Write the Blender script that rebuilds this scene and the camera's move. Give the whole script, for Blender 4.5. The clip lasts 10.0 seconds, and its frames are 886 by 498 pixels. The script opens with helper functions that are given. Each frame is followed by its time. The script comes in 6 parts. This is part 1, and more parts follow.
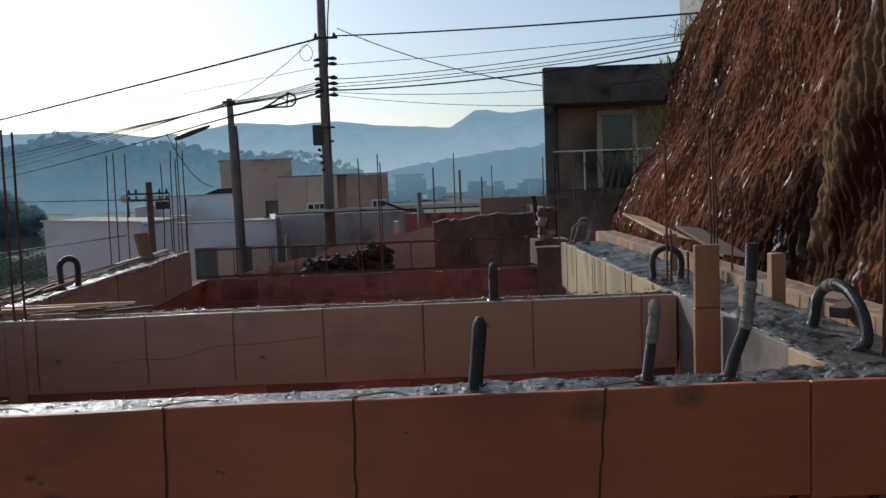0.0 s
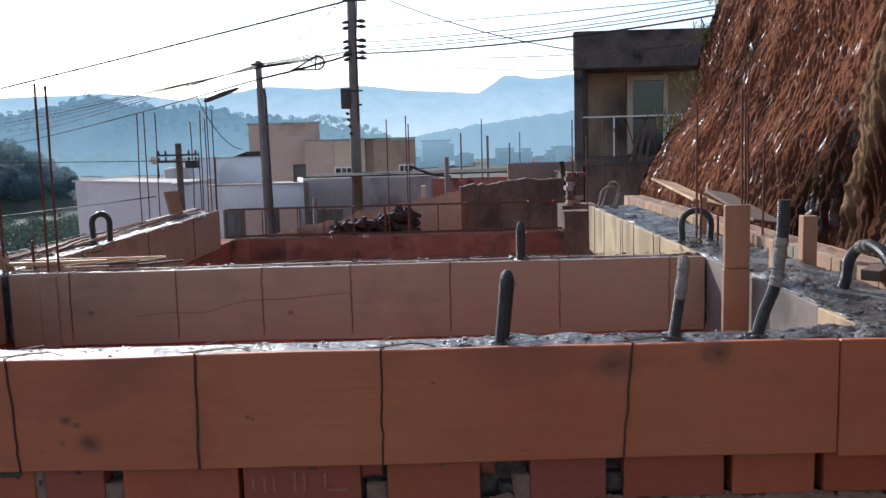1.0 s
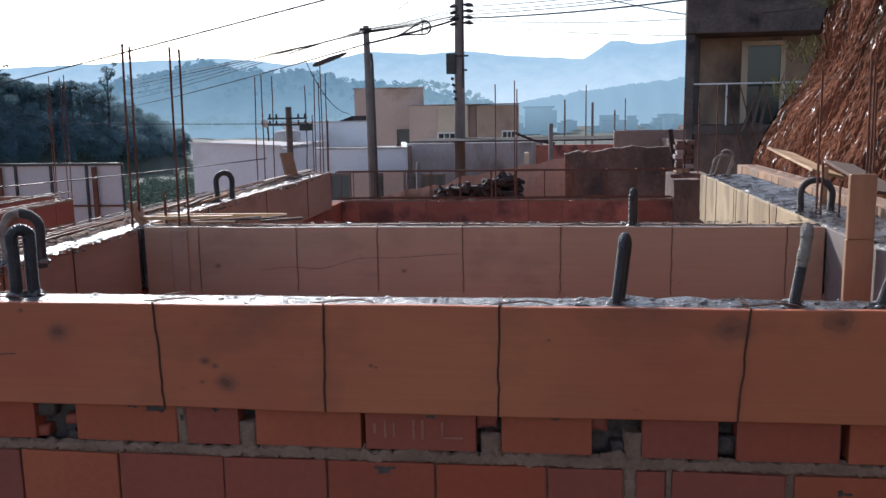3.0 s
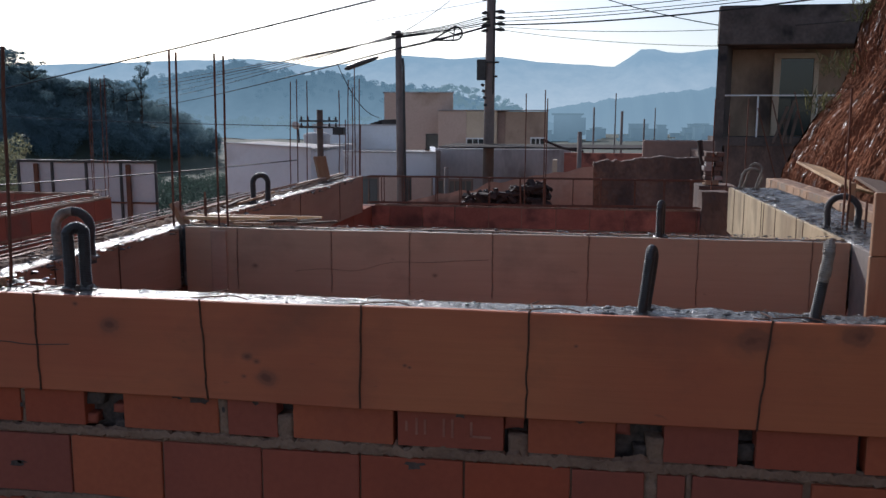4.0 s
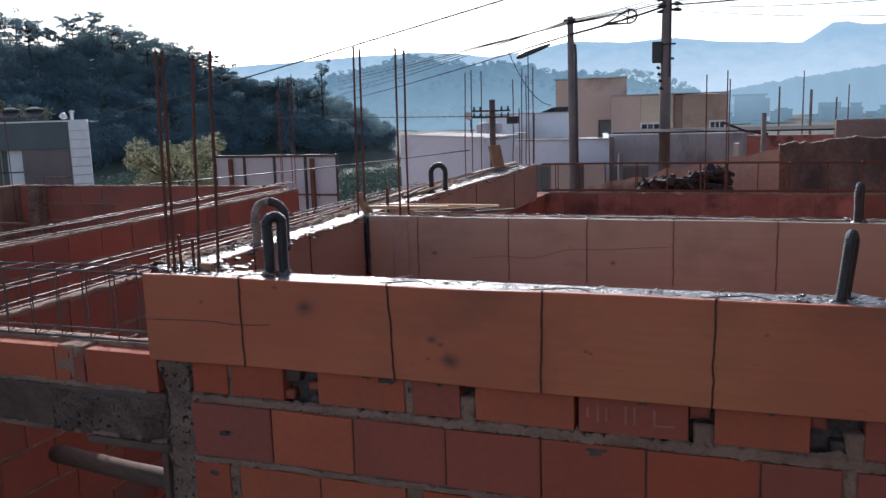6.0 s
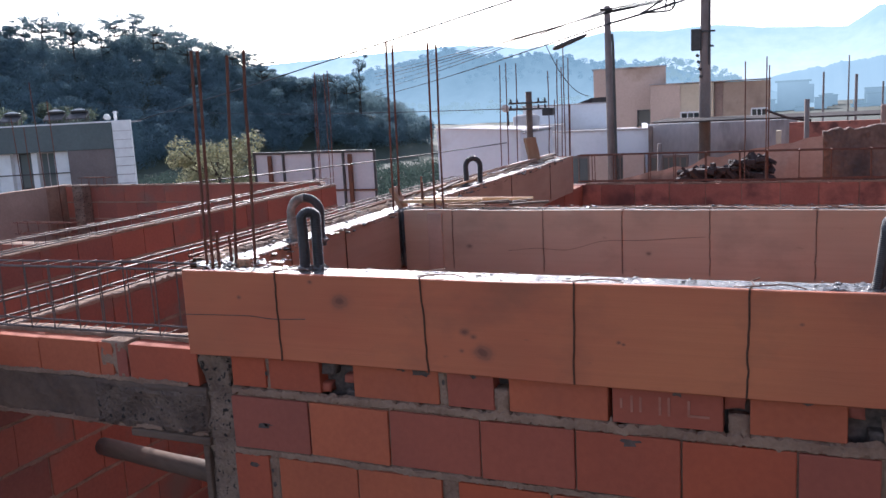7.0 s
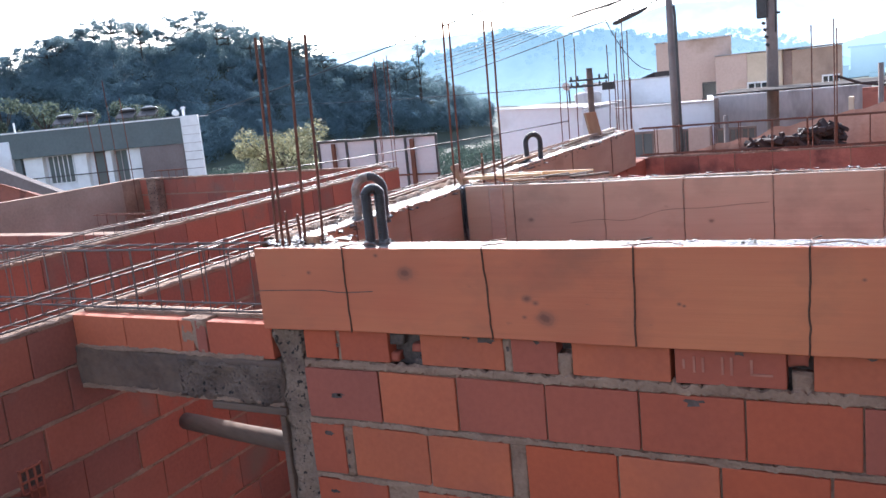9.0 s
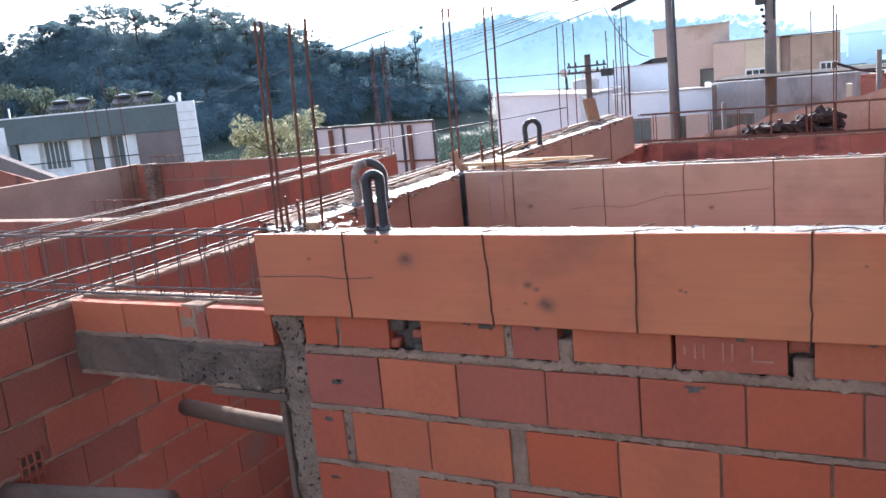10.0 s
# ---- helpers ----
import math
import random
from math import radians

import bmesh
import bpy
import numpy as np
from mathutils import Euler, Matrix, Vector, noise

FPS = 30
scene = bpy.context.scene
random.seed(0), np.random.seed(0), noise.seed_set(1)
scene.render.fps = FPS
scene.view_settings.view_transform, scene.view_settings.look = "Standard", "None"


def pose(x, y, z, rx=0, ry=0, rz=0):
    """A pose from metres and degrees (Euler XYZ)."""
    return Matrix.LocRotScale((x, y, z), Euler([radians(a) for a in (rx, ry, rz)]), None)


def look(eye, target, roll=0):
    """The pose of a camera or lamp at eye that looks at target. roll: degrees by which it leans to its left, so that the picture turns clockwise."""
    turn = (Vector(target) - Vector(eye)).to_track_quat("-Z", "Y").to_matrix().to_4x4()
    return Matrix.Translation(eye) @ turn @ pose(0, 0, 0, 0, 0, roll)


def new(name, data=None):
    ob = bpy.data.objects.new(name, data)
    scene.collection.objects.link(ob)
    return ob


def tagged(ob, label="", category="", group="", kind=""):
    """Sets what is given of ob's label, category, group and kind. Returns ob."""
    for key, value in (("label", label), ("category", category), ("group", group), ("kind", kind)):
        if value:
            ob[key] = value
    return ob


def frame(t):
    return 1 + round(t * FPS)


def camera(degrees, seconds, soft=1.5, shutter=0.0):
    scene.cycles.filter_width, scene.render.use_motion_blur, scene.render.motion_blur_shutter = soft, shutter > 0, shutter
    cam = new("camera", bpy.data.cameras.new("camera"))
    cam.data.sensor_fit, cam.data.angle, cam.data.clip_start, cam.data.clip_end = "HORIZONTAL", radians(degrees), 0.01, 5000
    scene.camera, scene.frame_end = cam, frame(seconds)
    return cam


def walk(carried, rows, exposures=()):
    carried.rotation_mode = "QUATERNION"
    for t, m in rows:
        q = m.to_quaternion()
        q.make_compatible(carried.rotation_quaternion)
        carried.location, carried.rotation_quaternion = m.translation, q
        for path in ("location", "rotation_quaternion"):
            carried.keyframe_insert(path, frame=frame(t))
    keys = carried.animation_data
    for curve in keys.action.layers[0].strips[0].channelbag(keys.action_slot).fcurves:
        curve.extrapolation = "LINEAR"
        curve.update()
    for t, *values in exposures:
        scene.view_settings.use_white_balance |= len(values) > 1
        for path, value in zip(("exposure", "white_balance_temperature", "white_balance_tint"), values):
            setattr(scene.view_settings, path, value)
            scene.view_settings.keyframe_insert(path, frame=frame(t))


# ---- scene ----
cam = camera(54.8, 10.0)
PATH = [
    (0, (1.045, -2.119, 3.356), (1.092, -0.126, 3.186), -2.2),
    (0.5, (1.038, -2.109, 3.331), (1.033, -0.121, 3.114), -2.0),
    (1, (1.038, -2.126, 3.321), (1.021, -0.142, 3.075), -1.6),
    (1.5, (0.998, -2.171, 3.318), (0.892, -0.197, 3.014), -1.0),
    (2, (0.969, -2.191, 3.319), (0.736, -0.233, 2.982), -1.4),
    (2.5, (0.977, -2.174, 3.313), (0.732, -0.215, 2.99), -1.2),
    (2.7, (0.985, -2.176, 3.311), (0.735, -0.217, 2.991), -1.2),
    (3.8, (0.988, -2.296, 3.33), (0.731, -0.337, 3.019), 0.2),
    (4, (0.976, -2.305, 3.335), (0.669, -0.352, 3.028), 0.2),
    (4.5, (0.95, -2.313, 3.331), (0.541, -0.38, 3.021), 0.0),
    (5, (0.949, -2.327, 3.339), (0.446, -0.415, 3.036), -0.2),
    (5.5, (0.956, -2.345, 3.339), (0.402, -0.448, 3.032), -1.3),
    (6, (0.956, -2.336, 3.332), (0.264, -0.488, 3.005), -1.8),
    (6.2, (0.96, -2.341, 3.339), (0.247, -0.504, 2.995), -2.2),
    (7.3, (0.987, -2.347, 3.322), (0.189, -0.545, 2.981), -3.1),
    (7.5, (0.99, -2.371, 3.3), (0.179, -0.58, 2.935), -3.3),
    (8, (1.029, -2.413, 3.319), (0.155, -0.652, 2.948), -4.5),
    (8.5, (1.025, -2.417, 3.301), (0.127, -0.665, 2.945), -5.4),
    (9, (1.026, -2.414, 3.303), (0.111, -0.673, 2.939), -5.6),
    (9.5, (1.029, -2.427, 3.308), (0.12, -0.686, 2.929), -6.1),
    (10, (1.011, -2.415, 3.301), (0.103, -0.677, 2.906), -5.5),
]
EXPOSURES = [(t, stops, 5800, tint) for t, stops, tint in ((0.0, -0.75, 6), (0.5, -0.06, 10), (1.0, 0.22, 12), (1.5, 0.08, 13), (2.0, 0.33, 14), (2.5, 0.39, 14), (4.0, -0.42, 14), (4.5, -0.38, 14), (5.0, -0.74, 14), (5.5, -0.42, 14), (6.2, 0.26, 16), (7.5, 0.74, 20), (8.0, 0.62, 18), (8.5, 1.12, 17), (9.0, 1.40, 16), (10.0, 1.55, 14))]
walk(cam, [(t, look(eye, target, roll)) for t, eye, target, roll in PATH], EXPOSURES)

# ---- light ----
SUN_AZ, SUN_EL = 30.0, 28.0  # degrees to the left of +y, and above the horizon
to_sun = Vector((-math.sin(radians(SUN_AZ)) * math.cos(radians(SUN_EL)), math.cos(radians(SUN_AZ)) * math.cos(radians(SUN_EL)), math.sin(radians(SUN_EL))))
world = bpy.data.worlds.new("sky")
scene.world = world
world.use_nodes = True
wn = world.node_tree
sky = wn.nodes.new("ShaderNodeTexSky")
sky.sky_type = "NISHITA"
sky.sun_disc = False
sky.sun_elevation = radians(SUN_EL)
sky.sun_rotation = radians(-SUN_AZ)
sky.air_density, sky.dust_density, sky.ozone_density = 1.0, 1.2, 1.6
wn.nodes["Background"].inputs["Strength"].default_value = 0.15
haze = wn.nodes.new("ShaderNodeHueSaturation")
haze.inputs["Saturation"].default_value = 0.72
wn.links.new(sky.outputs["Color"], haze.inputs["Color"])
wn.links.new(haze.outputs["Color"], wn.nodes["Background"].inputs["Color"])
sun = new("sun", bpy.data.lights.new("sun", "SUN"))
sun.data.energy, sun.data.angle, sun.data.color = 4.2, radians(0.6), (1.0, 0.93, 0.82)
sun.matrix_world = look((0, 0, 30), Vector((0, 0, 30)) - to_sun)

# ---- materials ----
def material(name, dark, light, size=2.0, rough=(0.7, 0.9), bump=0.3, grain=40.0, metal=0.0, vary=0.0, stain=None, stain_size=1.2, stretch=(1, 1, 1), depth=0.01, island=False, stain_edge=(0.52, 0.66), hue=0.0):
    """Two-scale procedural surface: broad variation, fine grain with relief, optional stains and per-piece tint."""
    m = bpy.data.materials.new(name)
    m.use_nodes = True
    n, l = m.node_tree.nodes, m.node_tree.links
    b = n["Principled BSDF"]
    geo = n.new("ShaderNodeNewGeometry")
    mp = n.new("ShaderNodeMapping")
    mp.inputs["Scale"].default_value = stretch
    l.new(geo.outputs["Position"], mp.inputs["Vector"])
    broad = n.new("ShaderNodeTexNoise")
    broad.inputs["Scale"].default_value, broad.inputs["Detail"].default_value = size, 5
    fine = n.new("ShaderNodeTexNoise")
    fine.inputs["Scale"].default_value, fine.inputs["Detail"].default_value = grain, 6
    l.new(mp.outputs["Vector"], broad.inputs["Vector"]), l.new(mp.outputs["Vector"], fine.inputs["Vector"])
    both = n.new("ShaderNodeMath")
    both.operation = "MULTIPLY_ADD"
    l.new(fine.outputs["Fac"], both.inputs[0])
    both.inputs[1].default_value = 0.45
    l.new(broad.outputs["Fac"], both.inputs[2])
    ramp = n.new("ShaderNodeValToRGB")
    ramp.color_ramp.elements[0].position, ramp.color_ramp.elements[1].position = 0.5, 0.95
    ramp.color_ramp.elements[0].color, ramp.color_ramp.elements[1].color = (*dark, 1), (*light, 1)
    l.new(both.outputs[0], ramp.inputs["Fac"])
    colour = ramp.outputs["Color"]
    if vary:
        if island:
            rnd = geo.outputs["Random Per Island"]
        else:
            info = n.new("ShaderNodeObjectInfo")
            rnd = info.outputs["Random"]
        val = n.new("ShaderNodeMapRange")
        val.inputs["To Min"].default_value, val.inputs["To Max"].default_value = 1 - vary, 1 + vary
        l.new(rnd, val.inputs["Value"])
        hsv = n.new("ShaderNodeHueSaturation")
        l.new(val.outputs["Result"], hsv.inputs["Value"])
        if hue:
            for socket, lo, hi in (("Hue", 0.5, 0.5 + 2 * hue), ("Saturation", 0.94, 1.05)):
                shift = n.new("ShaderNodeMapRange")
                shift.inputs["To Min"].default_value, shift.inputs["To Max"].default_value = lo, hi
                l.new(rnd, shift.inputs["Value"])
                l.new(shift.outputs["Result"], hsv.inputs[socket])
        l.new(colour, hsv.inputs["Color"])
        colour = hsv.outputs["Color"]
    if stain:
        sn = n.new("ShaderNodeTexNoise")
        sn.inputs["Scale"].default_value, sn.inputs["Detail"].default_value = stain_size, 7
        l.new(mp.outputs["Vector"], sn.inputs["Vector"])
        sr = n.new("ShaderNodeMapRange")
        sr.inputs["From Min"].default_value, sr.inputs["From Max"].default_value = stain_edge
        l.new(sn.outputs["Fac"], sr.inputs["Value"])
        mx = n.new("ShaderNodeMix")
        mx.data_type = "RGBA"
        l.new(sr.outputs["Result"], mx.inputs["Factor"])
        l.new(colour, mx.inputs["A"])
        mx.inputs["B"].default_value = (*stain, 1)
        colour = mx.outputs["Result"]
    l.new(colour, b.inputs["Base Color"])
    rr = n.new("ShaderNodeMapRange")
    rr.inputs["From Min"].default_value, rr.inputs["From Max"].default_value = 0.35, 0.65
    rr.inputs["To Min"].default_value, rr.inputs["To Max"].default_value = rough
    l.new(broad.outputs["Fac"], rr.inputs["Value"])
    l.new(rr.outputs["Result"], b.inputs["Roughness"])
    b.inputs["Metallic"].default_value = metal
    if bump:
        bp = n.new("ShaderNodeBump")
        bp.inputs["Strength"].default_value, bp.inputs["Distance"].default_value = bump, depth
        l.new(both.outputs[0], bp.inputs["Height"])
        l.new(bp.outputs["Normal"], b.inputs["Normal"])
    return m


ORANGE = material("orange_brick", (0.41, 0.099, 0.044), (0.54, 0.141, 0.061), 1.8, (0.75, 0.95), 0.22, 55, vary=0.08, stain=(0.36, 0.10, 0.055), stain_size=2.6, stain_edge=(0.5, 0.8))
BRICK = material("hollow_brick", (0.315, 0.071, 0.039), (0.42, 0.099, 0.053), 1.6, (0.75, 0.95), 0.22, 55, vary=0.13, stain=(0.29, 0.080, 0.050), stain_size=2.2, stain_edge=(0.56, 0.85), hue=0.001)
ROOMBRICK = material("room_brick", (0.235, 0.072, 0.048), (0.355, 0.115, 0.075), 1.8, (0.8, 0.95), 0.25, 55, vary=0.22, stain=(0.19, 0.12, 0.09), stain_size=2.6, stain_edge=(0.58, 0.75), hue=0.001)
LINTEL = material("cast_lintel", (0.085, 0.053, 0.039), (0.20, 0.127, 0.088), 2.2, (0.8, 0.95), 0.8, 30, stain=(0.082, 0.06, 0.052), stain_size=2.4, depth=0.02, stain_edge=(0.46, 0.62))
# the stain colour here paints shaded pits as near-black specks
HONEY = material("honeycombed_concrete", (0.085, 0.054, 0.040), (0.22, 0.148, 0.108), 10, (0.85, 0.95), 1.0, 70, stain=(0.018, 0.013, 0.011), stain_size=40, depth=0.05, stain_edge=(0.60, 0.65))
MORTAR = material("mortar", (0.205, 0.118, 0.077), (0.355, 0.225, 0.152), 9, (0.85, 0.95), 0.8, 80, depth=0.02)
# its fine dark stain specks stand for shade in small pits
CEMENT = material("cement_smear", (0.15, 0.092, 0.064), (0.33, 0.225, 0.16), 9, (0.85, 0.95), 1.0, 80, stain=(0.03, 0.022, 0.018), stain_size=52, depth=0.04, stain_edge=(0.60, 0.64))
WET = material("wet_concrete", (0.060, 0.056, 0.052), (0.20, 0.187, 0.17), 6, (0.12, 0.36), 1.0, 60, depth=0.02)


def wood(name, dark, light, hot, knots=(), along="x", vary=0.05, seed=0.0, smudge=(0.16, 0.075, 0.05), brown_patch=None):
    """Sawn formwork board: broad tone patches, long grain lines, cement smudges and knots (x, z, radius)."""
    m = bpy.data.materials.new(name)
    m.use_nodes = True
    n, l = m.node_tree.nodes, m.node_tree.links
    b = n["Principled BSDF"]
    geo = n.new("ShaderNodeNewGeometry")

    def tex(scale, stretch, detail=5, rough=0.55):
        mp = n.new("ShaderNodeMapping")
        mp.inputs["Scale"].default_value = stretch if along == "x" else (stretch[1], stretch[0], stretch[2])
        mp.inputs["Location"].default_value = (seed, seed * 0.7, seed * 1.3)
        l.new(geo.outputs["Position"], mp.inputs["Vector"])
        t = n.new("ShaderNodeTexNoise")
        t.inputs["Scale"].default_value, t.inputs["Detail"].default_value, t.inputs["Roughness"].default_value = scale, detail, rough
        l.new(mp.outputs["Vector"], t.inputs["Vector"])
        return t.outputs["Fac"]

    def span(value, a, c, lo=0.0, hi=1.0):
        r = n.new("ShaderNodeMapRange")
        r.inputs["From Min"].default_value, r.inputs["From Max"].default_value = a, c
        r.inputs["To Min"].default_value, r.inputs["To Max"].default_value = lo, hi
        l.new(value, r.inputs["Value"])
        return r.outputs["Result"]

    def mix(fac, a, c):
        x = n.new("ShaderNodeMix")
        x.data_type = "RGBA"
        l.new(fac, x.inputs["Factor"])
        for socket, v in (("A", a), ("B", c)):
            if isinstance(v, tuple):
                x.inputs[socket].default_value = (*v, 1)
            else:
                l.new(v, x.inputs[socket])
        return x.outputs["Result"]
    broad, grain, fleck = tex(1.1, (0.9, 1, 1.6), 3), tex(5.0, (0.35, 4, 11), 7, 0.65), tex(26, (0.4, 1, 1.0), 3)
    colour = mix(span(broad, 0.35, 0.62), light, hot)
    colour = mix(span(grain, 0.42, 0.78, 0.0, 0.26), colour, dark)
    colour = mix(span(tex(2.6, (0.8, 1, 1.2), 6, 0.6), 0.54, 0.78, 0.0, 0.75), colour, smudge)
    # browner patches scattered over the board by noise
    if brown_patch:
        colour = mix(span(tex(1.7, (0.7, 1, 1.0), 4), 0.50, 0.72, 0.0, 0.55), colour, brown_patch)
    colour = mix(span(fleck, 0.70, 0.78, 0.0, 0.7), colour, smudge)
    wave = tex(14, (1, 1, 1), 3)
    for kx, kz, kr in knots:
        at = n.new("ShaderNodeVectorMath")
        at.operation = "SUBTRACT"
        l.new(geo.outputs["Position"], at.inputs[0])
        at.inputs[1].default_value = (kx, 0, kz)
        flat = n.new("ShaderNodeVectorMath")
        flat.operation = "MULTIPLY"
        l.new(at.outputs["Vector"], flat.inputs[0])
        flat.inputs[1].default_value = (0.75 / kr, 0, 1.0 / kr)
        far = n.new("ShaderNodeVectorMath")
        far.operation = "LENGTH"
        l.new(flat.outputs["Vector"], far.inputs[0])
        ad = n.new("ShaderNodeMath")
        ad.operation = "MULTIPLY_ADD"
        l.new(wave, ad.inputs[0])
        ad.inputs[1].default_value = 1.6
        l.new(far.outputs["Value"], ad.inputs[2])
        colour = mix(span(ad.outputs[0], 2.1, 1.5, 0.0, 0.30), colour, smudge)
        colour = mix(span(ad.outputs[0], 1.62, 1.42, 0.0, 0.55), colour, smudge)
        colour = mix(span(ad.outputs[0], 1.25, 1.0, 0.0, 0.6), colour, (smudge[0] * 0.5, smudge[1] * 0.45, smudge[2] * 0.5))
    info = n.new("ShaderNodeObjectInfo")
    hsv = n.new("ShaderNodeHueSaturation")
    l.new(span(info.outputs["Random"], 0, 1, 1 - vary, 1 + vary), hsv.inputs["Value"])
    l.new(colour, hsv.inputs["Color"])
    l.new(hsv.outputs["Color"], b.inputs["Base Color"])
    l.new(span(broad, 0.3, 0.7, 0.5, 0.75), b.inputs["Roughness"])
    bp = n.new("ShaderNodeBump")
    bp.inputs["Strength"].default_value, bp.inputs["Distance"].default_value = 0.35, 0.003
    l.new(grain, bp.inputs["Height"])
    l.new(bp.outputs["Normal"], b.inputs["Normal"])
    return m


PLANK = wood("form_plank", (0.34, 0.090, 0.042), (0.555, 0.171, 0.069), (0.49, 0.126, 0.057), ((-0.394, 2.714, 0.030), (0.035, 2.638, 0.014), (0.062, 2.624, 0.010), (0.023, 2.578, 0.008), (0.089, 2.578, 0.028), (1.449, 2.749, 0.048), (1.716, 2.771, 0.040), (0.505, 2.634, 0.006), (0.518, 2.629, 0.005), (0.984, 2.713, 0.006), (-0.79, 2.713, 0.009), (-0.503, 2.776, 0.008)), smudge=(0.22, 0.085, 0.05), brown_patch=(0.35, 0.122, 0.055))
PLANK_Y = wood("form_plank_side", (0.27, 0.17, 0.12), (0.45, 0.30, 0.22), (0.39, 0.25, 0.18), along="y", vary=0.06, seed=3.0, smudge=(0.22, 0.13, 0.085))
PLANK_OLD = wood("form_plank_used", (0.32, 0.20, 0.13), (0.52, 0.36, 0.25), (0.46, 0.305, 0.205), ((0.33, 2.60, 0.012), (-0.55, 2.62, 0.016), (1.31, 2.70, 0.014)), vary=0.08, seed=5.0, smudge=(0.24, 0.165, 0.115))
PINE = material("raw_pine", (0.52, 0.32, 0.15), (0.70, 0.48, 0.26), 2, (0.55, 0.8), 0.3, 30, vary=0.12, stain=(0.34, 0.2, 0.1), stain_size=2.2, stretch=(1, 0.4, 0.4), depth=0.004)
LIMEPLANK = material("cement_coated_plank", (0.36, 0.265, 0.15), (0.58, 0.455, 0.285), 3.5, (0.7, 0.9), 0.5, 30, stain=(0.19, 0.135, 0.082), stain_size=3.2, depth=0.008, stretch=(1, 1, 0.45), stain_edge=(0.48, 0.66))
GREYPLANK = material("cement_grey_plank", (0.17, 0.145, 0.13), (0.28, 0.24, 0.215), 3, (0.7, 0.9), 0.4, 30, stain=(0.11, 0.095, 0.085), stain_size=3, depth=0.006)
OLDWOOD = material("weathered_wood", (0.090, 0.056, 0.039), (0.18, 0.117, 0.082), 3, (0.75, 0.95), 0.6, 40, stretch=(0.3, 0.3, 2), depth=0.008)
TIEWIRE = material("annealed_wire", (0.08, 0.042, 0.03), (0.18, 0.09, 0.06), 30, (0.6, 0.8), 0.1, 90, metal=0.4)
REBAR = material("rusty_rebar", (0.10, 0.045, 0.03), (0.22, 0.09, 0.055), 12, (0.6, 0.85), 0.3, 120, metal=0.35)
STEEL = material("mill_steel", (0.09, 0.068, 0.06), (0.21, 0.165, 0.145), 12, (0.5, 0.75), 0.2, 120, metal=0.5)
CONDUIT = material("black_conduit", (0.022, 0.022, 0.023), (0.060, 0.058, 0.057), 20, (0.30, 0.48), 0.1, 90)
CONDUIT_DIRTY = material("cement_caked_conduit", (0.17, 0.142, 0.118), (0.38, 0.33, 0.275), 25, (0.7, 0.9), 0.5, 90)
EARTH = material("cut_earth", (0.080, 0.031, 0.018), (0.245, 0.098, 0.053), 1.5, (0.5, 0.85), 1.0, 26, stain=(0.04, 0.018, 0.010), stain_size=0.9, depth=0.05, stretch=(1, 1, 0.6))
EARTH_PALE = material("pale_cut_earth", (0.10, 0.054, 0.029), (0.26, 0.155, 0.085), 1.6, (0.5, 0.8), 0.8, 14, stain=(0.05, 0.018, 0.01), stain_size=1.0, depth=0.05)
SOIL = material("ground_soil", (0.22, 0.11, 0.065), (0.36, 0.20, 0.125), 0.4, (0.85, 0.95), 0.6, 6, stain=(0.075, 0.085, 0.04), stain_size=0.05, depth=0.05, stain_edge=(0.50, 0.60))
SLAB = material("slab", (0.28, 0.20, 0.15), (0.42, 0.31, 0.24), 2, (0.8, 0.95), 0.4, 40)
WHITEWALL = material("white_render", (0.72, 0.73, 0.74), (0.83, 0.84, 0.85), 0.6, (0.8, 0.95), 0.2, 10, stain=(0.62, 0.61, 0.60), stain_size=0.7)
BEIGE = material("beige_render", (0.50, 0.365, 0.295), (0.64, 0.485, 0.40), 0.5, (0.8, 0.95), 0.2, 10, stain=(0.38, 0.26, 0.18), stain_size=0.5)
CREAM = material("cream_render", (0.52, 0.41, 0.29), (0.64, 0.52, 0.38), 0.6, (0.8, 0.95), 0.2, 10)
TANWALL = material("tan_render", (0.36, 0.25, 0.18), (0.48, 0.35, 0.26), 0.7, (0.8, 0.95), 0.2, 10, stain=(0.28, 0.19, 0.14), stain_size=0.6)
BROWNWALL = material("brown_render", (0.24, 0.16, 0.13), (0.36, 0.25, 0.205), 0.9, (0.8, 0.95), 0.2, 10)
GREYWALL = material("weathered_render", (0.38, 0.35, 0.335), (0.56, 0.52, 0.50), 0.9, (0.85, 0.95), 0.4, 12, stain=(0.24, 0.21, 0.195), stain_size=1.1, stretch=(1, 1, 0.35))
SOOT = material("mouldy_render", (0.10, 0.064, 0.052), (0.26, 0.165, 0.125), 2.4, (0.85, 0.95), 0.8, 18, stain=(0.065, 0.05, 0.046), stain_size=1.6, stretch=(1, 1, 0.6), stain_edge=(0.45, 0.7))
OCHRE = material("ochre_render", (0.30, 0.205, 0.14), (0.46, 0.325, 0.23), 0.8, (0.85, 0.95), 0.4, 12, stain=(0.08, 0.06, 0.05), stain_size=0.6, stretch=(1, 1, 0.5))
CLAY = material("clay_slope", (0.42, 0.20, 0.125), (0.57, 0.31, 0.205), 1.4, (0.85, 0.95), 0.6, 14, stain=(0.13, 0.075, 0.05), stain_size=1.2, depth=0.03)
RUBBLE = material("burnt_timber", (0.024, 0.015, 0.014), (0.066, 0.041, 0.035), 6, (0.8, 0.95), 0.5, 30)
MOULD = material("black_mould_render", (0.07, 0.058, 0.052), (0.19, 0.145, 0.125), 1.0, (0.85, 0.95), 0.4, 12, stain=(0.03, 0.026, 0.025), stain_size=1.0)
